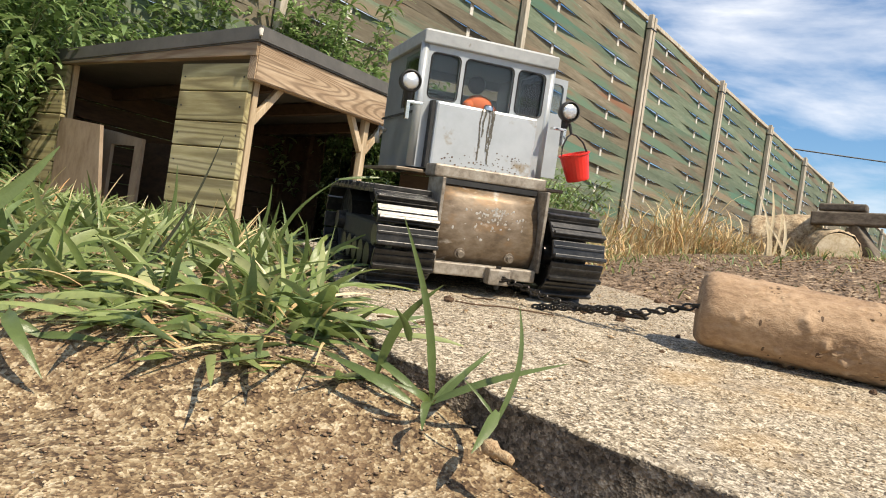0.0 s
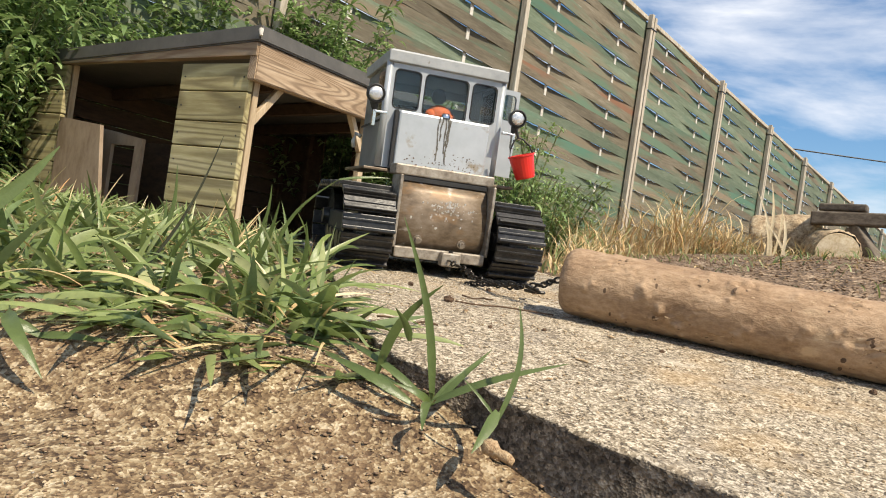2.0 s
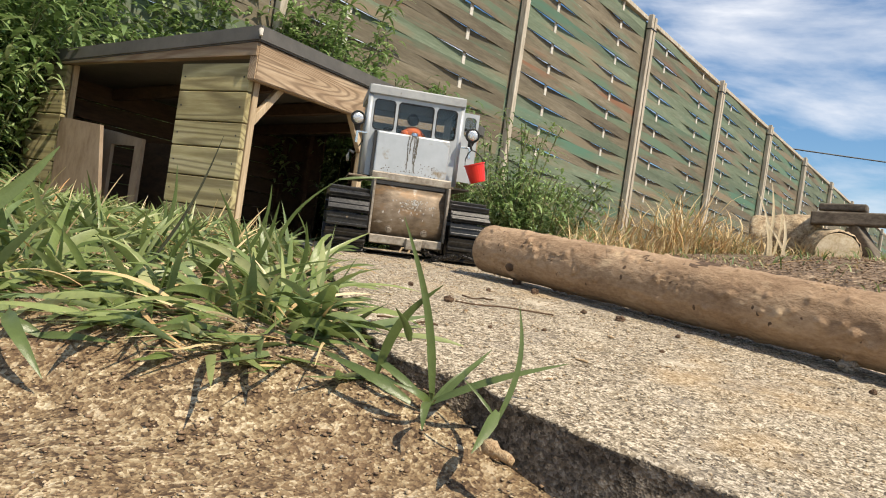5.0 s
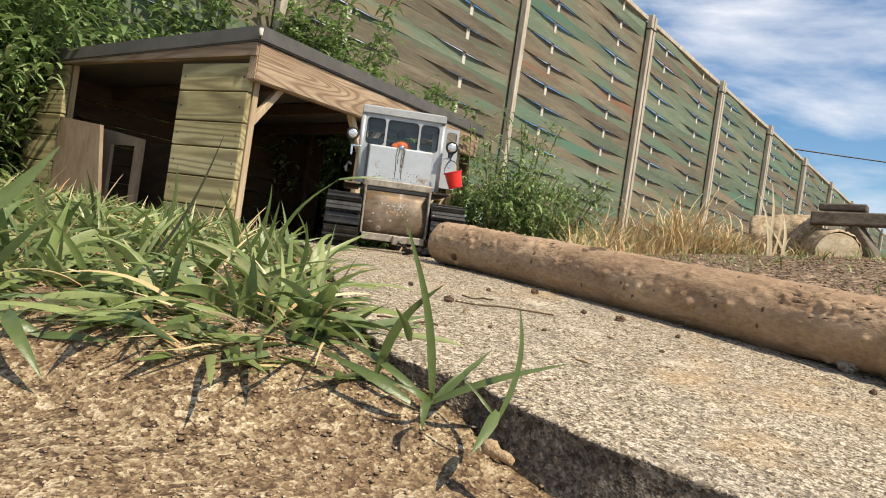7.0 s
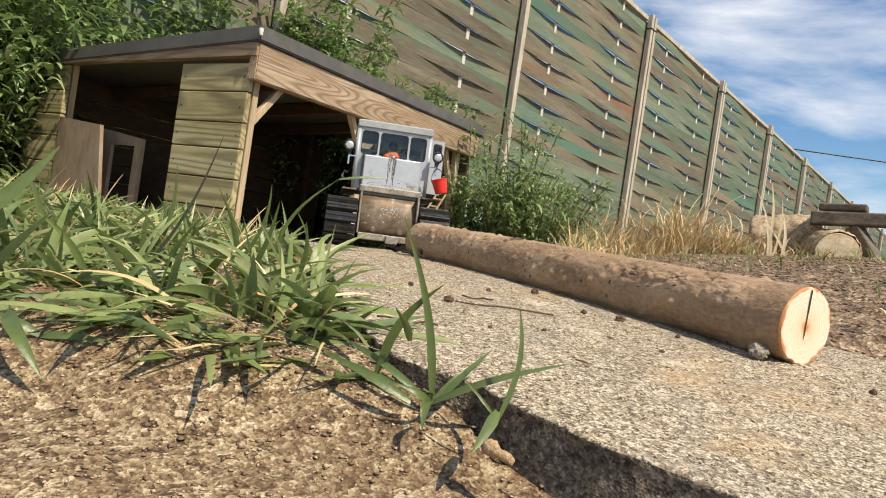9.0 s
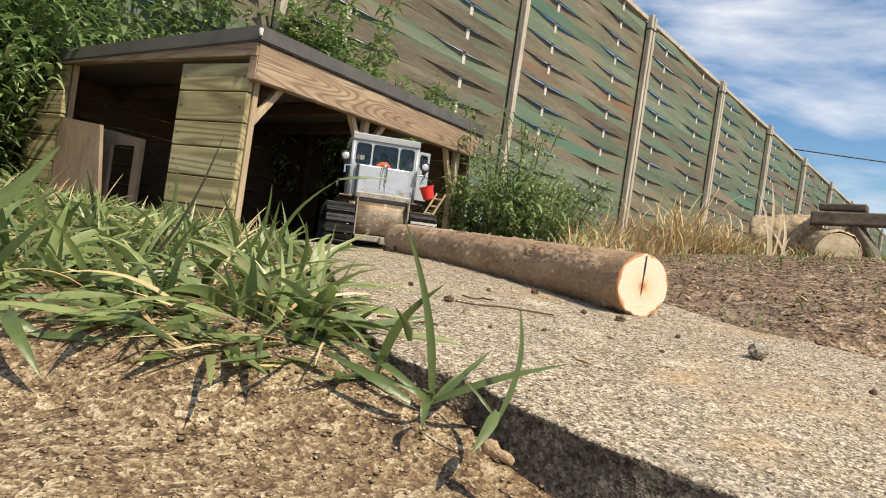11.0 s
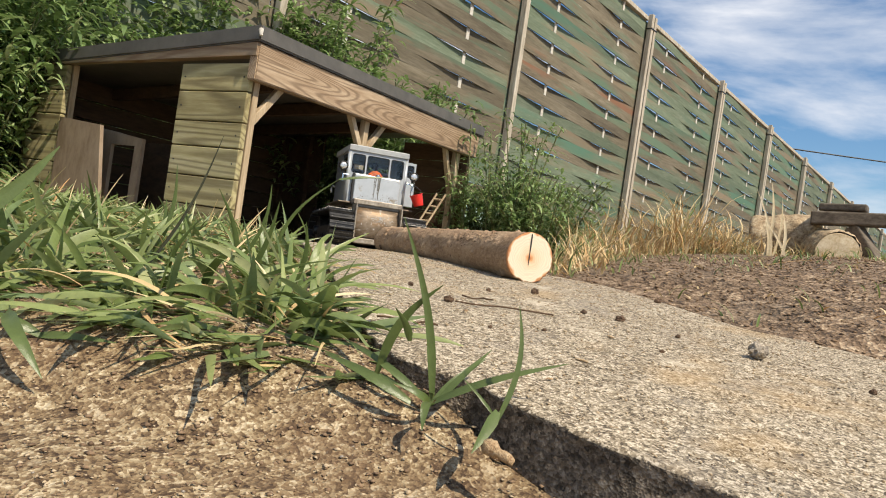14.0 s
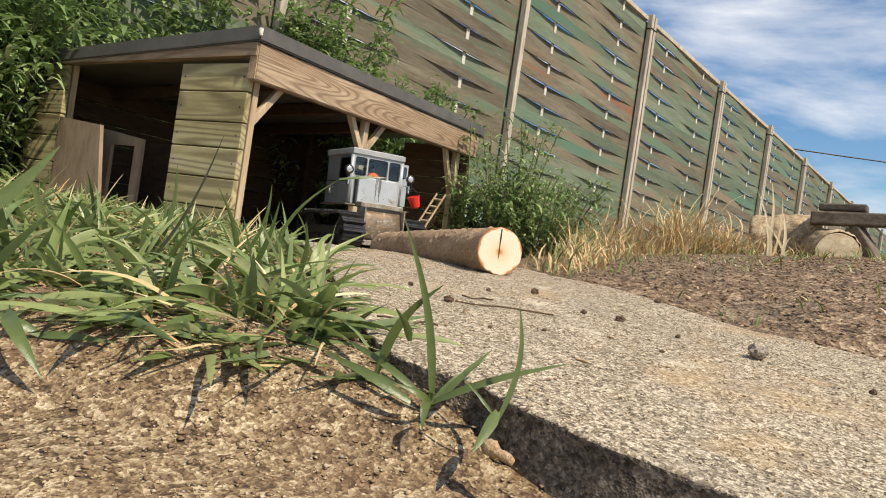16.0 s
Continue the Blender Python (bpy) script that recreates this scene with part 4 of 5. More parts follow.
def build_log():
    g = empty("log")
    tagged(g, "peeled brown pine log with knots and sawn end", "log")
    rnd = random.Random(11)
    ns, nr = 400, 110
    torn = ((0.055, 1.25, 1.3), (0.125, 1.35, 0.8), (0.17, 1.15, 1.0), (0.25, 1.2, 1.1), (0.37, 1.35, 1.0), (0.10, 2.62, 0.8), (0.15, 2.85, 0.7), (0.27, 2.30, 0.9), (0.30, 2.8, 0.7),
            (0.46, 2.0, 1.0), (0.52, 2.9, 0.6), (0.595, 2.35, 1.5), (0.63, 2.75, 1.3), (0.66, 2.45, 1.5), (0.70, 2.15, 1.1), (0.72, 2.6, 1.0))
    knots = [(rnd.uniform(0.02, 0.76), rnd.uniform(0, 6.2832), rnd.uniform(0.0018, 0.0042), rnd.uniform(0.0014, 0.0034)) for _ in range(230)]

    slices = {}

    def close_to(x):
        if x not in slices:
            slices[x] = [k for k in knots if abs(x - k[0]) < 0.016]
        return slices[x]

    def rad(x, a):
        r = 0.0340 + 0.0012 * x / LOG_L + 0.0020 * math.exp(-((LOG_L - x) / 0.06) ** 2 * 0.4)
        r += 0.0012 * noise.noise(Vector((x * 14, math.cos(a) * 1.2, math.sin(a) * 1.2)))
        r += 0.0006 * noise.noise(Vector((x * 60, math.cos(a) * 5, math.sin(a) * 5)))
        sc = noise.noise(Vector((x * 22 + 4, math.cos(a) * 1.6, math.sin(a) * 1.6)))
        if sc > 0.22:
            r += (sc - 0.22) * 0.006 * noise.noise(Vector((x * 230, math.cos(a) * 9, math.sin(a) * 9))) - 0.0008 * min(1, (sc - 0.22) * 8)
        for kx, ka, kw, kh in close_to(round(x, 3)):
            da = (a - ka + math.pi) % 6.2832 - math.pi
            r += kh * math.exp(-((x - kx) ** 2 + (da * 0.033) ** 2) / (kw * kw))
        for tx, ta, tb in torn:
            if abs(x - tx) < 0.035:
                da = ((a - ta + math.pi) % 6.2832 - math.pi) * 0.034
                w = math.exp(-(((x - tx) / (0.013 * tb)) ** 2 + (da / (0.008 * tb)) ** 2))
                if w > 0.05:
                    r += min(1.0, 1.6 * w) * (0.0030 * noise.noise(Vector((x * 130 + da * 90, da * 330, tx * 50))) + 0.0012 * noise.noise(Vector((x * 420, da * 500, tx * 70))))
        if x < 0.01:
            r -= 0.006 * ((0.01 - x) / 0.01) ** 2
        return r

    def axis(x):
        return -0.0085 * math.sin(x / LOG_L * 3.1416), 0.0005 * math.sin(x / LOG_L * 3.1416)
    verts, faces = [], []
    xs = [0.0, 0.003, 0.006, 0.010] + [0.012 + (LOG_L - 0.012) * i / ns for i in range(ns + 1)]
    for x in xs:
        oy, oz = axis(x)
        for k in range(nr):
            a = 6.2832 * k / nr
            r = rad(x, a)
            verts.append((x, oy + r * math.cos(a), oz + r * math.sin(a)))
    for i in range(len(xs) - 1):
        for k in range(nr):
            faces.append((i * nr + k, i * nr + (k + 1) % nr, (i + 1) * nr + (k + 1) % nr, (i + 1) * nr + k))
    faces.append(tuple(range(nr))[::-1])
    raw("bark", [v for v in verts], [f[::-1] for f in faces], M_BARK, g, "brown scarred bark", smooth=True)
    oy, oz = axis(LOG_L)
    bm = bmesh.new()
    c = bm.verts.new((LOG_L + 0.0015, 0, 0))
    rings = []
    for s in (0.35, 0.7, 0.955, 1.0):
        rings.append([bm.verts.new((LOG_L + (0.0015 if s < 1 else -0.001), rad(LOG_L, 6.2832 * k / nr) * s * math.cos(6.2832 * k / nr), rad(LOG_L, 6.2832 * k / nr) * s * math.sin(6.2832 * k / nr))) for k in range(nr)])
    for k in range(nr):
        bm.faces.new((c, rings[0][k], rings[0][(k + 1) % nr]))
        for a, b in zip(rings, rings[1:]):
            bm.faces.new((a[k], b[k], b[(k + 1) % nr], a[(k + 1) % nr]))
    face = part("sawn_end", bm, M_ENDGRAIN, g, "pale sawn face with orange heart")
    face.location = (0, oy, oz)
    bm = bmesh.new()
    pts = [(0.0345, 0.0009), (0.022, 0.0012), (0.008, 0.0007), (-0.006, 0.0008), (-0.012, 0.0001)]
    l = [bm.verts.new((LOG_L + 0.0021, -0.002 + w, z)) for z, w in pts]
    r = [bm.verts.new((LOG_L + 0.0021, -0.002 - w, z)) for z, w in pts]
    for k in range(4):
        bm.faces.new((l[k], l[k + 1], r[k + 1], r[k]))
    part("crack", bm, M_RUBBER, face, "dark drying crack")
    # branch stubs and dark resin patches
    for x, a, ln in ((0.075, -1.75, 0.008), (0.078, -2.62, 0.004)):
        oy, oz = axis(x)
        d = Vector((0, math.cos(a), math.sin(a)))
        o = Vector((x, oy, oz))
        part("branch_stub", rod(bmesh.new(), o + d * 0.026, o + d * (0.033 + ln), 0.008, 0.0055, 10), M_KNOT, g, "dark cut branch stub", smooth=True)
    bm = bmesh.new()
    for x, a, w in [(rnd.uniform(0.03, 0.75), rnd.uniform(0, 6.2832), rnd.uniform(0.0012, 0.0028)) for _ in range(170)] + [(0.335, 1.95, 0.013), (0.60, 2.5, 0.009), (0.63, 2.9, 0.008), (0.66, 2.2, 0.008)]:
        oy, oz = axis(x)
        rr = rad(x, a)
        d = Vector((0, math.cos(a), math.sin(a)))
        q = d.to_track_quat("Z", "X").to_matrix().to_4x4()
        mm = Matrix.Translation(Vector((x, oy, oz)) + d * (rr - 0.0006)) @ q @ Matrix.Diagonal((1.5, 1, 0.28, 1)) if w < 0.005 else \
            Matrix.Translation(Vector((x, oy, oz)) + d * (rr - 0.0016)) @ q @ Matrix.Diagonal((1, 1.5, 0.155, 1))
        bmesh.ops.create_icosphere(bm, subdivisions=2, radius=w, matrix=mm)
        for v in bm.verts[-42:] if w > 0.005 else []:
            v.co += noise.noise_vector(v.co * 400) * 0.0015
    tagged(part("bark_grain", bm, M_KNOT, g, "small dark bark knots"), kind="stuff")
    # torn patches: ragged flakes round a raw dark middle
    for x, a, big in torn:
        bm = bmesh.new()
        for k in range(int(11 * big)):
            xx, aa = x + rnd.gauss(0, 0.010 * big), a + rnd.gauss(0, 0.17 * big)
            if not 0.012 < xx < LOG_L - 0.01:
                continue
            oy, oz = axis(xx)
            d = Vector((0, math.cos(aa), math.sin(aa)))
            q = d.to_track_quat("Z", "X").to_matrix().to_4x4() @ pose(0, 0, 0, rnd.uniform(-12, 12), 0, rnd.uniform(-35, 35))
            n0 = len(bm.faces)
            bmesh.ops.create_icosphere(bm, subdivisions=1, radius=rnd.uniform(0.0008, 0.0019),
                                       matrix=Matrix.Translation(Vector((xx, oy, oz)) + d * (rad(xx, aa) - 0.0002)) @ q @ Matrix.Diagonal((0.55, 2.2, 0.26, 1)))
            bm.faces.ensure_lookup_table()
            for fc in bm.faces[n0:]:
                fc.material_index = 1 if k % 5 == 0 else 0
        part("bark_scar", bm, [M_SCAR, M_KNOT], g, "torn bark with raw flakes")
    return g


LOG = build_log()


def build_chain():
    """Black tow chain with a hook link; it lies straight, x towards the tractor."""
    c = empty("chain")
    tagged(c, "black steel tow chain with a long hook link", "chain")
    n = 34
    link = bmesh.new()
    tube(link, [(0.0050 * math.cos(a / 12 * 6.2832), 0.0030 * math.sin(a / 12 * 6.2832), 0) for a in range(13)], 0.0012, 5)
    me = bpy.data.meshes.new("link")
    link.to_mesh(me)
    link.free()
    me.materials.append(M_CHAIN)
    for k in range(n):
        o = new("link", me)
        o.parent = c
        s = k / (n - 1)
        o.matrix_basis = pose(0.002 + k * 0.0068, 0.004 * math.sin(k * 0.9), -0.018 * math.sin(3.1416 * min(1, s * 1.1)) + 0.004 * s, 90 * (k % 2) + 20, 0, 6 * math.cos(k))
    for k in range(15):
        o = new("link", me)
        o.parent = c
        o.matrix_basis = pose(0.075 + k * 0.0066, 0.008 - 0.0006 * k, -0.012 - 0.0006 * k, 70 * (k % 2) + 40, 4, 10)
    part("hook_link", tube(bmesh.new(), [(0.07 + 0.014 * math.cos(a / 18 * 6.2832), -0.022 + 0.006 * math.sin(a / 18 * 6.2832), -0.018) for a in range(19)], 0.0022, 6), M_CHAIN, c)
    part("hook_shank", rod(bmesh.new(), (0.056, -0.014, -0.016), (0.06, 0.0, -0.012), 0.0028), M_CHAIN, c)
    return c


CHAIN = build_chain()


def build_stone(name, r, seed, material, label):
    bm = bmesh.new()
    bmesh.ops.create_icosphere(bm, subdivisions=3, radius=r)
    for v in bm.verts:
        v.co *= 1 + 0.42 * noise.noise(v.co / r * 1.5 + Vector((seed, 0, 0))) + 0.30 * noise.noise(v.co / r * 4.5 + Vector((seed, 0, 0)))
        v.co.z *= 0.8
    return tagged(part(name, bm, material), label, "stone")


STONE = build_stone("stone", 0.0084, 4.0, M_STONE, "small grey crumbling stone on the concrete")


# ---------------------------------------------------------------- plants
def blade_into(v, f, root, tip, width, sag=0.3, side=None, n=7, fold=0.35, bend=0.0):
    """A grass blade from root to tip: arched, tapered, folded along its middle."""
    root, tip = Vector(root), Vector(tip)
    d = tip - root
    if side is None:
        side = Vector((d.y, -d.x, 0))
        side = side.normalized() if side.length > 1e-5 else Vector((1, 0, 0))
    up = side.cross(d.normalized())
    if up.z < 0:
        up = -up
    b0 = len(v)
    for i in range(n + 1):
        s = i / n
        p = root + d * s + up * (sag * d.length * math.sin(s * math.pi) * (1 - 0.3 * s)) + side * (bend * d.length * math.sin(s * math.pi))
        w = width * min(1.0, 0.45 + 2.2 * s) * (1 - s ** 2.4) * 0.5 + 0.0002
        for q in (p - side * w + up * w * fold, p, p + side * w + up * w * fold):
            v.append(tuple(q))
    for i in range(n):
        for k in range(2):
            f.append((b0 + i * 3 + k, b0 + i * 3 + k + 1, b0 + i * 3 + 4 + k, b0 + i * 3 + 3 + k))


def leaf_blade(v, f, root, az, rise, length, width, droop, roll, n=8):
    """A blade that leaves its root at an azimuth and rise, droops along its length and is rolled about its own line."""
    p, el, b0 = Vector(root), rise, len(v)
    flat = Vector((math.cos(az), math.sin(az), 0))
    across = Vector((-flat.y, flat.x, 0))
    for i in range(n + 1):
        s = i / n
        d = flat * math.cos(el) + Vector((0, 0, math.sin(el)))
        up = across.cross(d)
        side = across * math.cos(roll) + up * math.sin(roll) * (-1)
        face = side.cross(d)
        w = width * min(1.0, 0.4 + 2.6 * s) * (1 - s ** 2.2) * 0.5 + 0.0002
        for q in (p - side * w + face * w * 0.22, p, p + side * w + face * w * 0.22):
            v.append((q.x, q.y, max(q.z, root[2] + 0.002 * s)))
        p = p + d * (length / n)
        el -= droop / n
        roll += 0.08
    for i in range(n):
        for k in range(2):
            f.append((b0 + i * 3 + k, b0 + i * 3 + k + 1, b0 + i * 3 + 4 + k, b0 + i * 3 + 3 + k))


def build_grass():
    rnd = random.Random(21)
    v, f, dv, df = [], [], [], []
    count = 0
    while count < 8600:
        y = 0.46 + (0.16 * rnd.random() if rnd.random() < 0.11 else 1.76 * rnd.random() ** 1.2)
        x = rnd.uniform(-1.5, 0.1)
        e = along(EDGE_L, y)
        front = 0.472 + 0.05 * noise.noise(Vector((x * 5, 0, 0)))
        if x > e - 0.012 + 0.03 * noise.noise(Vector((y * 9, 3, 0))) or y < front or x < -0.92 * y - 0.05:
            continue
        lc = Vector((x, y, 0)) - Vector((-0.572, 1.85, 0))
        if lc.x * 0.5 + lc.y * 0.866 > -0.03 and -lc.x * 0.866 + lc.y * 0.5 > -0.02:
            continue
        if rnd.random() > 0.30 + 1.0 * (0.5 + noise.noise(Vector((x * 7, y * 7, 9)))):
            continue
        count += 1
        z = ground_z(x, y) - 0.004
        near = 1 - smooth01((y - 0.7) / 0.5)
        dry = rnd.random() < 0.14
        ln = rnd.uniform(0.03, 0.075) + near * rnd.uniform(0.0, 0.06)
        wd = rnd.uniform(0.0032, 0.006) + near * rnd.uniform(0.0, 0.0055)
        rise = radians(rnd.choice((rnd.uniform(5, 30), rnd.uniform(5, 30), rnd.uniform(15, 55), rnd.uniform(40, 80))))
        if y < front + 0.07:
            rise, ln = min(rise * 0.4, 0.3), ln * 0.8
        if rise > 0.7:
            ln *= 0.85
        leaf_blade(dv if dry else v, df if dry else f, (x, y, z), rnd.uniform(0, 6.2832), rise, ln, wd * (0.38 if dry else 1), rnd.uniform(0.2, 1.7), rnd.uniform(-1.1, 1.1))
    tagged(raw("grass", v, f, M_GRASS, smooth=True), "tangled green couch grass beside the concrete path", "grass", kind="stuff")
    tagged(raw("dry_grass_litter", dv, df, M_STRAW, smooth=True), "dry straw blades lying among green grass", "dry grass", kind="stuff")


def grass_tuft(name, blades, label, material=None):
    """A single plant: blades as (root, tip, width, sag, bend)."""
    t = empty(name)
    tagged(t, label, "grass plant")
    for r, tp, w, sg, bd, *sd in blades:
        v, f = [], []
        blade_into(v, f, r, tp, w * 0.82, sg, Vector(sd[0]).normalized() if sd else None, 12, 0.3, bd)
        raw("blade", v, f, material or M_TUFT, t, smooth=True)
    return t


build_grass()


def lance_leaf(v, f, p, d, ln, w, droop):
    side = d.cross(Vector((0, 0, 1)))
    side = side.normalized() if side.length > 1e-4 else Vector((1, 0, 0))
    b = len(v)
    up = side.cross(d)
    for s, ww, dz in ((0, 0.15, 0), (0.3, 1.0, 0.06), (0.65, 0.8, 0.02), (1.0, 0.0, -0.12)):
        c = p + d * (ln * s) + Vector((0, 0, (dz - droop * s * s) * ln))
        if ww == 0:
            v.append(tuple(c))
        else:
            v.extend([tuple(c - side * w * ww * 0.5 + up * w * 0.12), tuple(c + side * w * ww * 0.5 + up * w * 0.12)])
    f.extend([(b, b + 1, b + 3, b + 2), (b + 2, b + 3, b + 5, b + 4), (b + 4, b + 5, b + 6)])


def build_shrub(seed, hgt, stems, spread, leaf=0.05, per=46):
    rnd = random.Random(seed)
    s = empty("shrub")
    tagged(s, "leafy green shrub with narrow willow-like leaves", "shrub", group="shrubs behind the shed")
    v, f = [], []
    bm = bmesh.new()
    for k in range(stems):
        a, r = rnd.uniform(0, 6.2832), spread * rnd.uniform(0.1, 1.0) ** 0.6
        base = Vector((0.45 * r * math.cos(a), 0.45 * r * math.sin(a), -0.03))
        h = hgt * rnd.uniform(0.45, 1.05)
        tip = Vector((r * math.cos(a) * 1.25 + rnd.uniform(-.06, .06), r * math.sin(a) * 1.25, h))
        pts = [base.lerp(tip, q / 6) + Vector((0, 0, 0.16 * h * math.sin(q / 6 * 3.1416))) for q in range(7)]
        tube(bm, pts, 0.0018 + 0.0012 * hgt, 5)
        for j in range(per):
            q = 0.02 + 0.98 * (j / per)
            i = min(5, int(q * 6))
            p = pts[i].lerp(pts[i + 1], min(1.0, q * 6 - i)) + Vector((rnd.gauss(0, 1), rnd.gauss(0, 1), rnd.gauss(0, 1))) * leaf * 0.45
            ang = j * 2.4 + rnd.uniform(-.5, .5)
            d = Vector((math.cos(ang), math.sin(ang), rnd.uniform(-0.1, 0.9))).normalized()
            lance_leaf(v, f, p, d, leaf * rnd.uniform(0.6, 1.3), leaf * rnd.uniform(0.20, 0.32), rnd.uniform(0.0, 0.6))
    tagged(part("branchwork", bm, M_STEM, s), kind="stuff")
    tagged(raw("foliage", v, f, M_LEAF, s, smooth=False), kind="stuff")
    return s


def build_shrubs():
    rnd = random.Random(8)
    kinds = [build_shrub(31, 1.25, 24, 0.36, 0.085, 120), build_shrub(32, 0.85, 22, 0.30, 0.075, 95), build_shrub(33, 0.32, 20, 0.20, 0.045, 44), build_shrub(34, 0.56, 9, 0.16, 0.045, 46)]
    used = [False, False, False, False]

    def put(k, x, y, s, rz):
        m = pose(x, y, ground_z(x, y), 0, 0, rz)
        if not used[k]:
            kinds[k].matrix_basis = m
            used[k] = True
        else:
            copy_thing(kinds[k], m)
    # thicket behind and beside the shed
    for x, y, k in ((-1.56, 2.06, 1), (-1.62, 2.30, 1), (-1.80, 2.62, 0), (-1.95, 2.2, 0), (-1.62, 2.95, 0), (-1.52, 3.22, 0), (-2.1, 2.85, 0), (-1.05, 3.66, 0), (-0.88, 3.95, 0), (-0.80, 3.75, 0), (-1.04, 3.88, 0), (-1.16, 3.78, 0), (-1.45, 3.4, 0), (-1.85, 3.3, 0),
                    (-0.72, 3.72, 1), (-1.0, 3.85, 0), (-1.4, 3.9, 0), (-0.50, 3.70, 1), (-0.27, 3.62, 1), (-0.60, 3.55, 1), (-0.42, 3.55, 1), (-0.22, 3.75, 1), (-2.3, 2.4, 0), (-2.2, 3.5, 0), (-1.72, 1.98, 1), (-0.7, 4.1, 1)):
        put(k, x, y, 1, rnd.uniform(0, 360))
    # low growth between the shed and the fence
    for x, y, k in ((0.22, 3.0, 2), (0.38, 3.25, 2), (0.30, 2.75, 2), (0.55, 3.5, 2), (0.15, 3.4, 2), (0.08, 2.95, 2), (0.38, 2.68, 2), (0.20, 2.74, 3), (0.30, 2.92, 3), (0.12, 2.85, 3), (0.24, 3.1, 3), (0.26, 3.02, 3), (0.36, 3.3, 3), (0.05, 3.3, 2),
                    (-0.45, 3.35, 2), (-0.30, 3.5, 2)):
        put(k, x, y, 1, rnd.uniform(0, 360))


build_shrubs()


def build_dry_grass():
    rnd = random.Random(77)
    v, f, gv, gf = [], [], [], []
    clumps = [(0.46, 2.40, .13, 90), (0.52, 2.55, .19, 130), (0.58, 2.65, .24, 90), (0.70, 2.7, .16, 90), (0.80, 2.72, .22, 110), (0.86, 2.62, .27, 130), (0.93, 2.7, .22, 140), (1.02, 2.66, .17, 120),
              (1.10, 2.7, .13, 100), (1.18, 2.75, .10, 70), (0.42, 2.1, .10, 110), (0.36, 1.85, .08, 100), (0.30, 1.62, .07, 90), (0.26, 1.45, .05, 70), (0.62, 2.4, .12, 90), (0.75, 2.45, .10, 70), (1.35, 2.7, .08, 60), (0.5, 2.2, .09, 70)]
    for cx, cy, big, cnt in clumps:
        for _ in range(cnt):
            x, y = cx + rnd.gauss(0, 0.05), cy + rnd.gauss(0, 0.05)
            z = ground_z(x, y) - 0.01
            a = rnd.uniform(0, 6.2832)
            hh = 1.2 * big * rnd.uniform(0.15, 1.0) ** 0.9
            tip = (x + math.cos(a) * big * rnd.uniform(0.1, 1.5), y + math.sin(a) * hh * 0.6, z + hh * rnd.uniform(0.5, 1.0))
            green = rnd.random() < (0.30 if cx < 0.6 else 0.08)
            blade_into(gv if green else v, gf if green else f, (x, y, z), tip, rnd.uniform(0.0025, 0.006), rnd.uniform(0, .35), None, 6, 0.2, rnd.uniform(-.2, .2))
    # thin sprouts over the bank
    for _ in range(1500):
        x, y = rnd.uniform(0.35, 2.2), rnd.uniform(0.85, 3.2)
        if x < along(EDGE_R, y) + 0.05:
            continue
        z = ground_z(x, y) - 0.004
        a, hh = rnd.uniform(0, 6.2832), rnd.uniform(0.01, 0.035)
        g = rnd.random() < 0.5
        t = (x + math.cos(a) * hh * 1.4, y + math.sin(a) * hh * 1.4, z + (hh if g else 0.006))
        blade_into(gv if g else v, gf if g else f, (x, y, z), t, rnd.uniform(0.002, 0.004), 0.2, None, 4, 0.3, 0)
    tagged(raw("dry_grass", v, f, M_STRAW, smooth=True), "tall bleached dry grass at the foot of the fence", "dry grass", kind="stuff")
    tagged(raw("bank_sprouts", gv, gf, M_GRASS, smooth=True), "thin green sprouts on the soil bank", "grass", kind="stuff")


build_dry_grass()


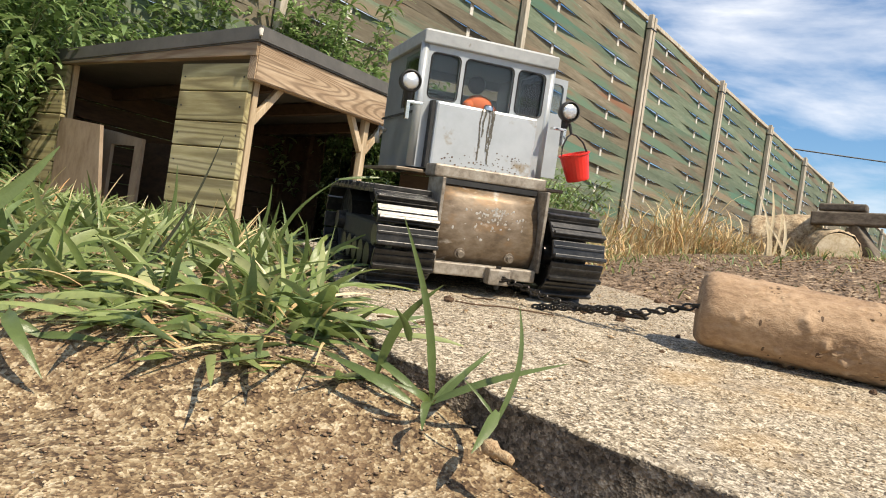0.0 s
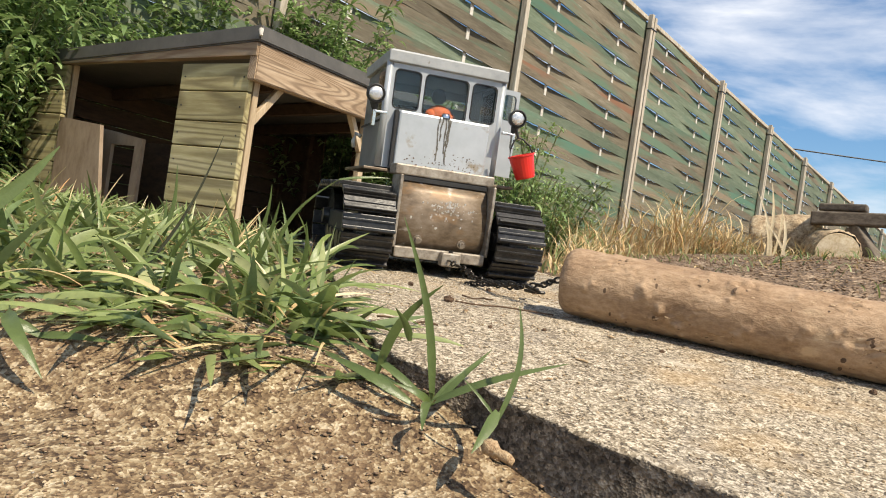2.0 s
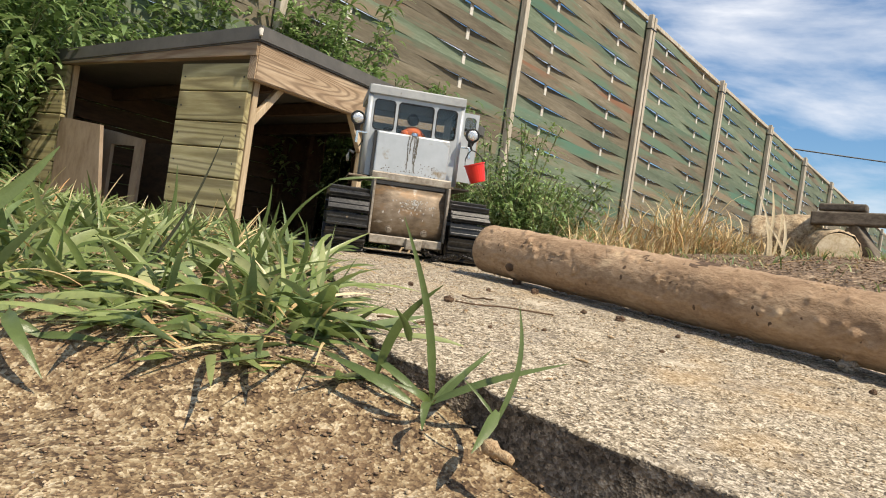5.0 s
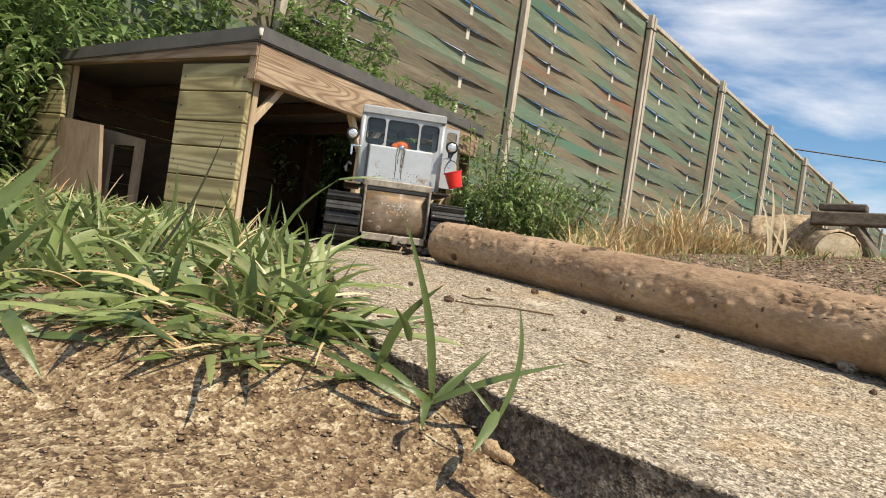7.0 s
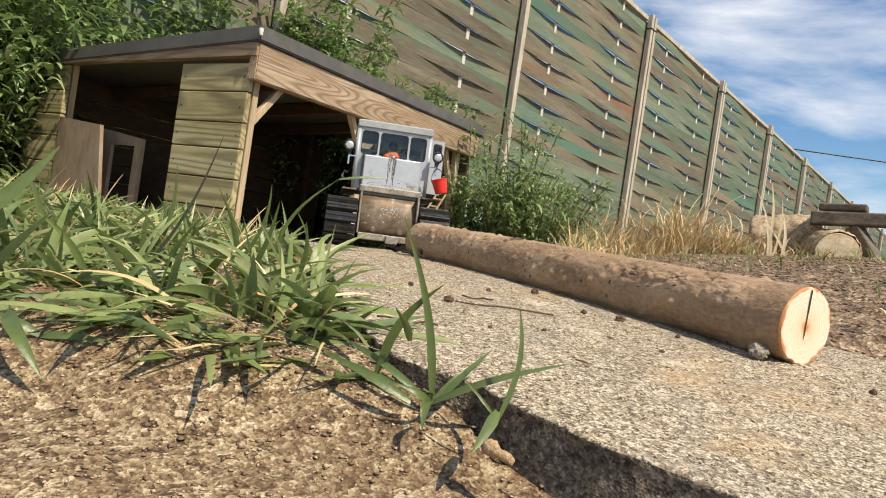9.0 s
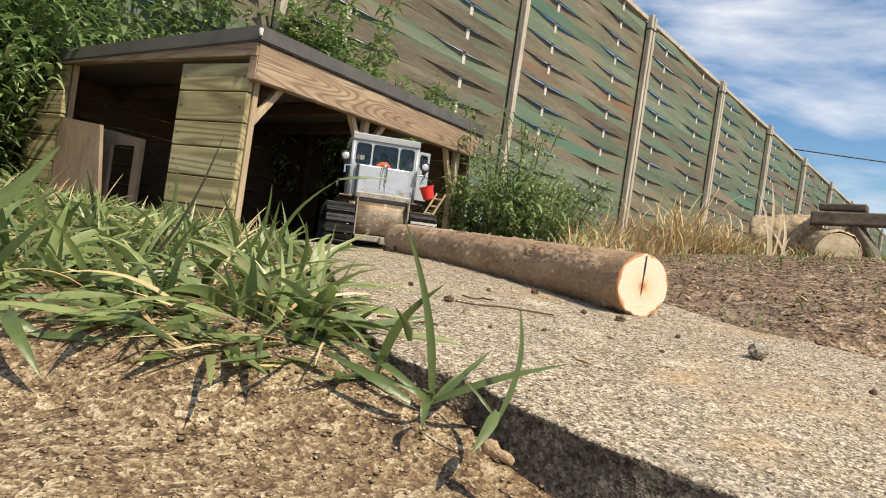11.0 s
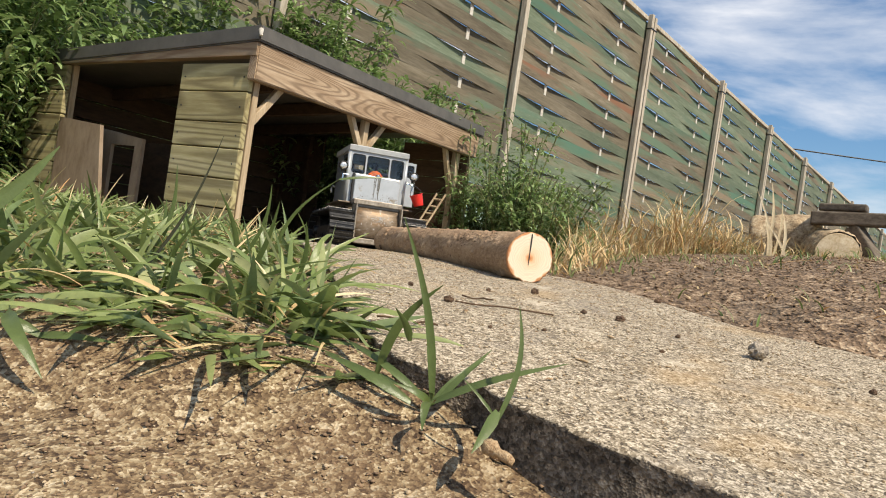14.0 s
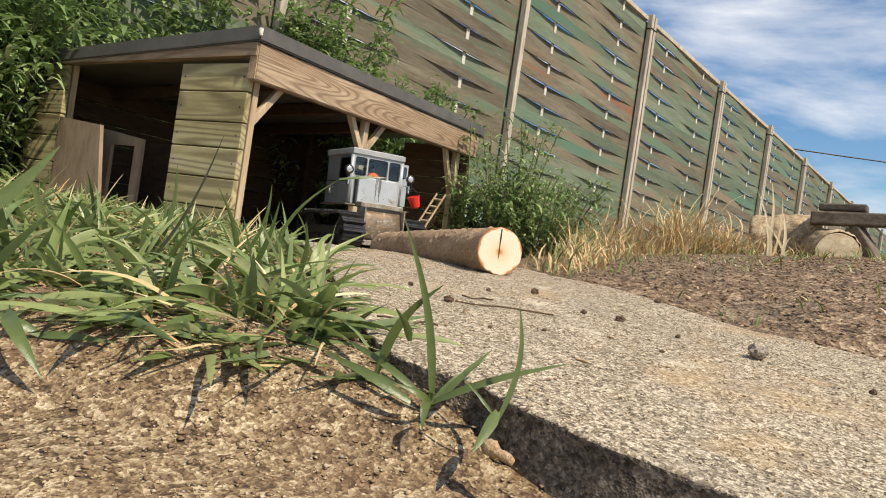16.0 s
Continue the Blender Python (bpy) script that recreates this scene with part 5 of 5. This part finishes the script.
# ---------------------------------------------------------------- timber on the bank
def build_bank_timber():
    z = 0.0
    rnd = random.Random(2)
    for nm, a, b, r, lab in (("bank_log", (1.56, 3.0, 0.375), (1.472, 2.62, 0.335), 0.088, "short weathered log with a pale sawn end"),
                             ("bank_log", (1.31, 3.0, 0.378), (1.535, 2.86, 0.416), 0.092, "pale rough-barked log lying on the bank")):
        g = empty(nm)
        tagged(g, lab, "log")
        a, b = Vector(a), Vector(b)
        a.z += z
        b.z += z
        d = (b - a).normalized()
        q = d.to_track_quat("Z", "Y").to_matrix().to_4x4()
        bm = bmesh.new()
        L = (b - a).length
        prof = [(0.0, 0.0), (r * 0.9, 0.0), (r, 0.01)] + [(r * (1 + 0.03 * math.sin(k * 0.8)), 0.01 + (L - 0.02) * k / 26) for k in range(1, 27)] + [(r * 0.96, L)]
        lathe(bm, prof, 64)
        for v in bm.verts:
            k = 1 + 0.06 * noise.noise(v.co * 16) + 0.07 * noise.noise(Vector((v.co.x * 75, v.co.y * 75, v.co.z * 28)))
            v.co.x, v.co.y = v.co.x * k, v.co.y * k
        bm.transform(Matrix.Translation(a) @ q)
        part("trunk", bm, M_OLDLOG, g, smooth=True)
        bm = lathe(bmesh.new(), [(0.0, L + 0.004), (r * 0.5, L + 0.005), (r * 0.9, L + 0.003), (r * 0.93, L - 0.008)], 28)
        bm.transform(Matrix.Translation(a) @ q)
        part("sawn_end", bm, M_SAWN, g, "pale sawn end")
    for nm, a, b, w, h, lab in (("beam", (1.430, 2.77, 0.474), (2.3, 2.30, 0.535), 0.08, 0.05, "grey squared timber lying over the logs"),
                                ("plank", (1.478, 2.80, 0.524), (1.61, 2.70, 0.532), 0.08, 0.028, "dark short plank on the timber"),
                                ("prop", (1.565, 2.70, 0.455), (1.625, 2.60, 0.30), 0.06, 0.05, "dark slanting prop under the timber")):
        va, vb = Vector(a), Vector(b)
        va.z += z
        vb.z += z
        tagged(part(nm, beam(bmesh.new(), va, vb, w, h, 0.006), M_TIMBER), lab, "timber")
    v, f = [], []
    for k in range(4):
        x, y = 1.12 + rnd.gauss(0, 0.02), 2.4 + rnd.gauss(0, 0.03)
        g = ground_z(x, y)
        blade_into(v, f, (x, y, g - 0.01), (x + rnd.uniform(-.10, .03), y, g + rnd.uniform(0.10, 0.26)), 0.013, 0.05, Vector((1, 0, 0)), 6, 0.3, 0.05)
    for tx, tz, w in ((1.0424, 0.5017, 0.010), (1.1335, 0.4856, 0.009), (1.085, 0.42, 0.007)):
        blade_into(v, f, (1.1238, 2.4, 0.26), (tx, 2.4, tz), w, 0.0, Vector((1, 0, 0.2)), 6, 0.3, 0.06)
    t = raw("dry_stalk", v, f, M_PALE, smooth=True)
    tagged(t, "bleached dry broad-leaved stalks in front of the logs", "dry plant", kind="stuff")


build_bank_timber()

tagged(part("overhead_cable", tube(bmesh.new(), [(5.0 + 9.0 * k / 12, 12.0, 2.675 + 0.12 * k / 12 + 0.2 * ((k / 12) - 0.35) ** 2) for k in range(13)], 0.012, 6), M_RUBBER),
       "thin black overhead cable", "cable")


# ---------------------------------------------------------------- near plants and litter
def build_near_things():
    g = ground_z(0.0, 0.42)
    up = (0.95, 0.1, 0.15)
    grass_tuft("grass_plant", [
        ((0.0072, 0.43, 0.048), (-0.0264, 0.43, 0.1607), 0.0064, 0.0, 0.05, up),
        ((-0.0301, 0.44, 0.0600), (0.0036, 0.43, 0.1225), 0.0078, 0.0, -0.10, (0.8, 0.1, -0.5)),
        ((-0.012, 0.43, 0.085), (-0.0232, 0.42, 0.1052), 0.006, 0.0, 0.08, up),
        ((0.0043, 0.42, 0.050), (0.0835, 0.41, 0.0884), 0.0058, 0.10, 0.0, (-0.15, 0.5, 0.8)),
        ((0.006, 0.42, 0.050), (0.0373, 0.44, 0.080), 0.0070, 0.12, 0.0, (-0.3, 0.5, 0.6)),
        ((0.0044, 0.43, 0.050), (-0.0569, 0.47, 0.0745), 0.0062, 0.18, 0.0, (0.2, 0.5, 0.8)),
        ((-0.0058, 0.42, 0.050), (-0.0644, 0.44, 0.0683), 0.0085, 0.12, 0.0, (0.1, 0.5, 0.8)),
        ((0.0075, 0.41, 0.054), (0.0032, 0.39, 0.042), 0.0085, 0.4, 0.0, (0.9, 0.1, 0.3)),
        ((0.0094, 0.42, 0.052), (0.0389, 0.43, 0.0869), 0.0052, 0.05, 0.0, (-0.5, 0.4, 0.6)),
        ((0.0060, 0.42, 0.050), (-0.016, 0.41, 0.062), 0.0060, 0.25, 0.0, (0.3, 0.5, 0.7))],
        "young green grass plant at the broken concrete edge")
    grass_tuft("grass_sprig", [
        ((0.0418, 0.385, 0.050), (0.0485, 0.40, 0.1185), 0.0042, 0.0, 0.10, up),
        ((0.0430, 0.385, 0.0600), (0.0300, 0.36, 0.0420), 0.0085, 0.03, 0.0, (0.8, 0.1, -0.5)),
        ((0.042, 0.39, 0.0560), (0.0225, 0.40, 0.0726), 0.0026, 0.1, 0.0, up)],
        "thin grass sprig with one drooping blade")
    # broad blades close to the lens, a dry stalk before the shed, a long bent blade by the tracks
    grass_tuft("broad_grass", [((-0.235, 0.33, 0.118), (-0.2010, 0.355, 0.168), 0.010, 0.0, 0.05, (0.6, 0.2, -0.7)), ((-0.262, 0.43, 0.066), (-0.2176, 0.40, 0.0370), 0.0125, 0.22, 0.0, (0.3, 0.6, 0.6)),
                               ((-0.2542, 0.45, 0.050), (-0.2000, 0.45, 0.0532), 0.0065, 0.1, 0.0, (0.0, 0.5, 0.8)), ((-0.2475, 0.45, 0.050), (-0.2875, 0.45, 0.0613), 0.008, 0.2, 0.0, (0.0, 0.5, 0.8)),
                               ((-0.215, 0.49, 0.049), (-0.1312, 0.46, 0.047), 0.0075, 0.07, 0.0, (0.1, 0.6, 0.7)), ((-0.155, 0.52, 0.062), (-0.055, 0.50, 0.0560), 0.011, 0.10, 0.0, (0.1, 0.5, 0.8)),
                               ((-0.16, 0.56, 0.07), (-0.05, 0.55, 0.0950), 0.0085, 0.10, 0.0, (0.1, 0.5, 0.8)), ((-0.105, 0.50, 0.058), (-0.02, 0.47, 0.0520), 0.0085, 0.10, 0.0, (0.1, 0.5, 0.8))],
               "broad flat green grass blades on the soil")
    grass_tuft("dry_grass_plant", [((-0.262, 0.60, 0.075), (-0.2080, 0.62, 0.2150), 0.0032, 0.0, 0.05, (0.8, 0.2, -0.4))], "dark dry grass stem standing before the shed", M_GRASS_DARK)
    grass_tuft("bent_grass", [((-0.195, 0.80, 0.09), (-0.1301, 0.80, 0.2049), 0.0052, 0.0, -0.12, (0.8, 0.2, -0.4)), ((-0.1306, 0.80, 0.2047), (-0.0742, 0.82, 0.2165), 0.0045, 0.05, 0.0, (-0.1, 0.5, 0.8)),
                              ((-0.22, 0.75, 0.09), (-0.19, 0.74, 0.185), 0.006, 0.0, 0.1, up), ((-0.30, 0.72, 0.085), (-0.285, 0.72, 0.19), 0.0065, 0.0, 0.08, up), ((-0.205, 0.70, 0.08), (-0.225, 0.68, 0.17), 0.0075, 0.0, 0.1, up),
                              ((-0.14, 0.62, 0.07), (-0.12, 0.60, 0.15), 0.007, 0.0, 0.12, up), ((-0.24, 0.62, 0.07), (-0.21, 0.60, 0.14), 0.008, 0.0, -0.12, up), ((-0.19, 0.66, 0.07), (-0.155, 0.64, 0.165), 0.0075, 0.0, 0.06, up)],
               "tall green grass blades standing above the tangle")
    # shell-like dry bulb at the edge
    bm = bmesh.new()
    lathe(bm, [(0.0002, -0.001), (0.0025, 0.0), (0.0042, 0.003), (0.0046, 0.006), (0.0036, 0.009), (0.0026, 0.011), (0.0030, 0.014), (0.0028, 0.017), (0.0014, 0.020), (0.0002, 0.0205)], 14, pose(0, 0, 0, 0, 90, -24))
    for v in bm.verts:
        k = v.co.x / 0.02
        v.co += noise.noise_vector(v.co * 300) * 0.0012
    o = tagged(part("dry_bulb", bm, M_SHELL, smooth=True), "tan dry twisted bulb lying at the concrete edge", "bulb")
    o.matrix_basis = pose(0.0363, 0.370, 0.0455, 0, 14, -12)
    # twigs and crumbs on the path
    for x, y, rz, ln, nm in ((0.07, 0.70, 8, 0.10, "twig"), (0.045, 0.74, -20, 0.035, "twig"), (-0.02, 0.57, 20, 0.05, "twig")):
        rnd = random.Random(int(x * 1000))
        pts = [(-ln / 2 + ln * k / 6, rnd.uniform(-.006, .006), 0.001 + rnd.uniform(0, 0.003)) for k in range(7)]
        o = tagged(part(nm, tube(bmesh.new(), pts, 0.0009, 5), M_KNOT), "thin dark dry twig on the concrete", "twig", group="twigs")
        o.matrix_basis = pose(x, y, slab_z(x, y), 0, 0, rz)
    for x, y, r in ((0.013, 0.70, 0.005), (0.195, 0.73, 0.005), (0.36, 0.56, 0.003), (0.12, 0.86, 0.005), (0.30, 0.95, 0.004), (0.20, 0.60, 0.0022), (0.24, 0.68, 0.0026), (0.05, 0.60, 0.002), (0.10, 0.62, 0.002), (0.16, 0.75, 0.003), (0.06, 0.82, 0.003), (-0.03, 0.78, 0.003)):
        o = build_stone("crumb", r, x * 50, M_KNOT, "dark crumb of earth on the concrete")
        o.matrix_basis = pose(x, y, slab_z(x, y) + r * 0.5)
    for x, y, r in ((0.0835, 0.467, 0.0022), (0.2727, 0.518, 0.002), (0.1625, 0.633, 0.0035), (0.117, 0.5285, 0.003), (0.19, 0.55, 0.0016), (0.03, 0.66, 0.003)):
        o = build_stone("chip", r, y * 31, M_SHELL, "tan wood chip lying on the concrete")
        o.matrix_basis = pose(x, y, slab_z(x, y) + r * 0.3, 0, 0, 70 * x * 40) @ Matrix.Diagonal((1.7, 0.8, 0.4, 1))
    for a, b in (((0.040, 0.350), (0.056, 0.338)), ((0.052, 0.346), (0.062, 0.334)), ((-0.21, 0.50), (-0.15, 0.455)), ((-0.175, 0.46), (-0.15, 0.452)), ((0.62, 1.35), (0.78, 1.38)), ((0.72, 1.05), (0.78, 1.12))):
        v, f = [], []
        blade_into(v, f, (*a, ground_z(*a) + 0.004), (*b, ground_z(*b) + 0.004), 0.004, 0.06, None, 6, 0.3, 0.15)
        tagged(raw("straw", v, f, M_STRAW, smooth=True), "pale dry straw lying on the soil", "straw", group="straws")


build_near_things()


def grit(name, count, area, size, seed, material, label, on_slab):
    """Loose crumbs, each a small lumpy solid."""
    rnd = random.Random(seed)
    v, f = [], []
    n = 0
    while n < count:
        y = area[2] + (area[3] - area[2]) * rnd.random() ** 1.5
        x = rnd.uniform(area[0], area[1])
        if abs(x) > 0.75 * y + 0.05:
            continue
        inside = along(EDGE_L, y) + 0.004 < x < along(EDGE_R, y)
        if inside != on_slab:
            continue
        n += 1
        r = size * rnd.uniform(0.35, 1.0) ** 1.6 * (0.6 + 0.6 * min(y, 1.2))
        z = (slab_z(x, y) if on_slab else ground_z(x, y)) + r * 0.25
        b = len(v)
        for dx, dy, dz in ((1, 0, 0), (-1, 0, 0), (0, 1, 0), (0, -1, 0), (0, 0, 0.5), (0, 0, -0.6)):
            k = r * rnd.uniform(0.45, 1.5)
            v.append((x + dx * k + rnd.uniform(-.3, .3) * r, y + dy * k + rnd.uniform(-.3, .3) * r, z + dz * k))
        f.extend([(b + i, b + j, b + k) for i, j, k in ((0, 2, 4), (2, 1, 4), (1, 3, 4), (3, 0, 4), (2, 0, 5), (1, 2, 5), (3, 1, 5), (0, 3, 5))])
    tagged(raw(name, v, f, material, smooth=True), label, "grit", kind="stuff")


grit("pale_grit", 4600, (-0.6, 0.3, 0.2, 0.9), 0.0024, 1, M_GRAIN[0], "pale sand grains lying on brown soil", False)
grit("brown_crumbs", 6000, (-0.7, 0.3, 0.2, 1.0), 0.0030, 2, M_GRAIN[1], "brown earth crumbs on the soil", False)
grit("grey_grit", 350, (-0.6, 0.3, 0.2, 0.9), 0.0022, 3, M_GRAIN[2], "grey grit on the soil", False)
grit("path_sand", 5500, (-0.2, 0.7, 0.25, 1.5), 0.0018, 4, M_GRAIN[0], "pale sand grains on the concrete", True)
grit("path_specks", 2600, (-0.2, 0.7, 0.25, 1.5), 0.0012, 5, M_GRAIN[1], "dark specks on the concrete", True)
grit("bank_clods", 9000, (0.2, 2.6, 0.75, 3.2), 0.0036, 6, M_GRAIN[1], "brown clods of earth on the bank", False)


# ---------------------------------------------------------------- what moves
TRACTOR_ROWS = [(0, 0.034, 0.816, 19.6), (0.5, 0.013, 0.842, 18.1), (1, 0.001, 0.868, 17.5), (1.5, -0.007, 0.907, 17.0), (2, -0.017, 0.943, 17.1), (2.5, -0.030, 0.988, 16.1), (3, -0.041, 1.031, 15.2), (3.5, -0.052, 1.073, 12.9), (4, -0.059, 1.118, 12.0), (6.5, -0.097, 1.335, 9.0), (7, -0.106, 1.390, 8.4), (7.5, -0.111, 1.428, 8.0), (8, -0.119, 1.477, 8.0), (8.5, -0.127, 1.514, 8.5), (9, -0.134, 1.552, 9.5), (11.5, -0.173, 1.755, 14.0), (12, -0.181, 1.788, 15.0), (12.5, -0.189, 1.816, 15.8), (13, -0.191, 1.838, 18.0), (13.5, -0.193, 1.858, 19.0), (14, -0.195, 1.889, 20.5), (14.5, -0.194, 1.925, 22.0), (15, -0.196, 1.951, 25.0), (15.5, -0.197, 1.973, 29.5), (16, -0.198, 1.981, 34.5)]
# tow end and sawn end of the log's axis
LOG_ROWS = [
    (0, (0.238, 0.632, 0.1264), (0.998, 0.426, 0.0985)),
    (1, (0.171, 0.661, 0.1232), (0.926, 0.438, 0.1100)),
    (2, (0.130, 0.716, 0.1310), (0.852, 0.402, 0.1170)),
    (3, (0.080, 0.815, 0.1390), (0.713, 0.346, 0.1305)),
    (3.5, (0.057, 0.838, 0.1345), (0.698, 0.382, 0.1500)),
    (4, (0.076, 0.882, 0.1490), (0.712, 0.418, 0.1075)),
    (6.5, (0.0135, 1.128, 0.1544), (0.480, 0.494, 0.1125)),
    (7, (-0.0033, 1.150, 0.1538), (0.480, 0.530, 0.1173)),
    (8, (-0.040, 1.245, 0.1560), (0.393, 0.592, 0.1185)),
    (8.5, (-0.039, 1.277, 0.1530), (0.375, 0.608, 0.1200)),
    (9, (-0.047, 1.323, 0.1520), (0.338, 0.636, 0.1220)),
    (11.5, (-0.113, 1.544, 0.1460), (0.209, 0.824, 0.1380)),
    (12.5, (-0.134, 1.615, 0.1450), (0.162, 0.885, 0.1420)),
    (13.5, (-0.139, 1.694, 0.1420), (0.135, 0.956, 0.1460)),
    (14.5, (-0.147, 1.779, 0.1380), (0.116, 1.037, 0.1500)),
    (15, (-0.148, 1.787, 0.1340), (0.106, 1.041, 0.1510)),
    (16, (-0.157, 1.805, 0.1240), (0.086, 1.056, 0.1510))]


def on_path(x, y, yaw):
    """Pose of a thing that stands on the path, tilted as the path is."""
    e = 0.02
    n = Vector((-(slab_z(x + e, y) - slab_z(x - e, y)) / (2 * e), -(slab_z(x, y + e) - slab_z(x, y - e)) / (2 * e), 1)).normalized()
    a = Vector((math.cos(radians(yaw)), math.sin(radians(yaw)), 0))
    a = (a - n * a.dot(n)).normalized()
    b = n.cross(a)
    return Matrix(((a.x, b.x, n.x, x), (a.y, b.y, n.y, y), (a.z, b.z, n.z, slab_z(x, y)), (0, 0, 0, 1)))


def log_pose(a, b, roll):
    a, b = Vector(a), Vector(b)
    x = (b - a).normalized()
    y = Vector((0, 0, 1)).cross(x).normalized()
    z = x.cross(y)
    return Matrix(((x.x, y.x, z.x, a.x), (x.y, y.y, z.y, a.y), (x.z, y.z, z.z, a.z), (0, 0, 0, 1))) @ pose(0, 0, 0, roll)


def motions():
    rows = [(t, on_path(x, y, w)) for t, x, y, w in TRACTOR_ROWS]
    walk(TRACTOR, rows)
    walk(BUCKET, [(t, m @ BUCKET_AT @ pose(0, 0, 0, 0, -19 + 2 * math.sin(3 * t), 0)) for t, m in rows])
    walk(LOG, [(t, log_pose(a, b, float(np.interp(t, [0, 3.0, 3.5, 4.0, 16], [58, 58, 53, 0, 0])))) for t, a, b in LOG_ROWS])
    chain = []
    for t, a, b in LOG_ROWS:
        x, y, w = (float(np.interp(t, [r[0] for r in TRACTOR_ROWS], [r[k] for r in TRACTOR_ROWS])) for k in (1, 2, 3))
        hook = on_path(x, y, w) @ Vector((0.012, -0.056, 0.018))
        chain.append((t, log_pose(a, hook, 0)))
    walk(CHAIN, chain)
    rest, first = (0.297, 0.631), (0.377, 0.628)
    walk(STONE, [(t, pose(x, y, slab_z(x, y) + 0.007, 0, 0, r)) for t, (x, y), r in
                 ((0, first, 0), (7, first, 0), (8, (0.335, 0.63), 20), (9, rest, 45), (16, rest, 45))])
    # the belts run with the way travelled
    ts = [r[0] for r in TRACTOR_ROWS]
    xs, ys = [r[1] for r in TRACTOR_ROWS], [r[2] for r in TRACTOR_ROWS]
    way = [0.0]
    for i in range(1, len(ts)):
        way.append(way[-1] + math.hypot(xs[i] - xs[i - 1], ys[i] - ys[i - 1]))
    steps = [0.4 * k for k in range(41)]
    gone = [float(np.interp(t, ts, way)) for t in steps]
    for o, xc, s0 in BELTS:
        r = []
        for t, g in zip(steps, gone):
            y, z, a = track_pose(s0 + g)
            r.append((t, pose(xc, y, z, math.degrees(a))))
        walk(o, r)
    for o in WHEELS:
        base = o.matrix_basis.copy()
        walk(o, [(t, base @ pose(0, 0, 0, -math.degrees(g / TRACK_R))) for t, g in zip(steps, gone)])


motions()
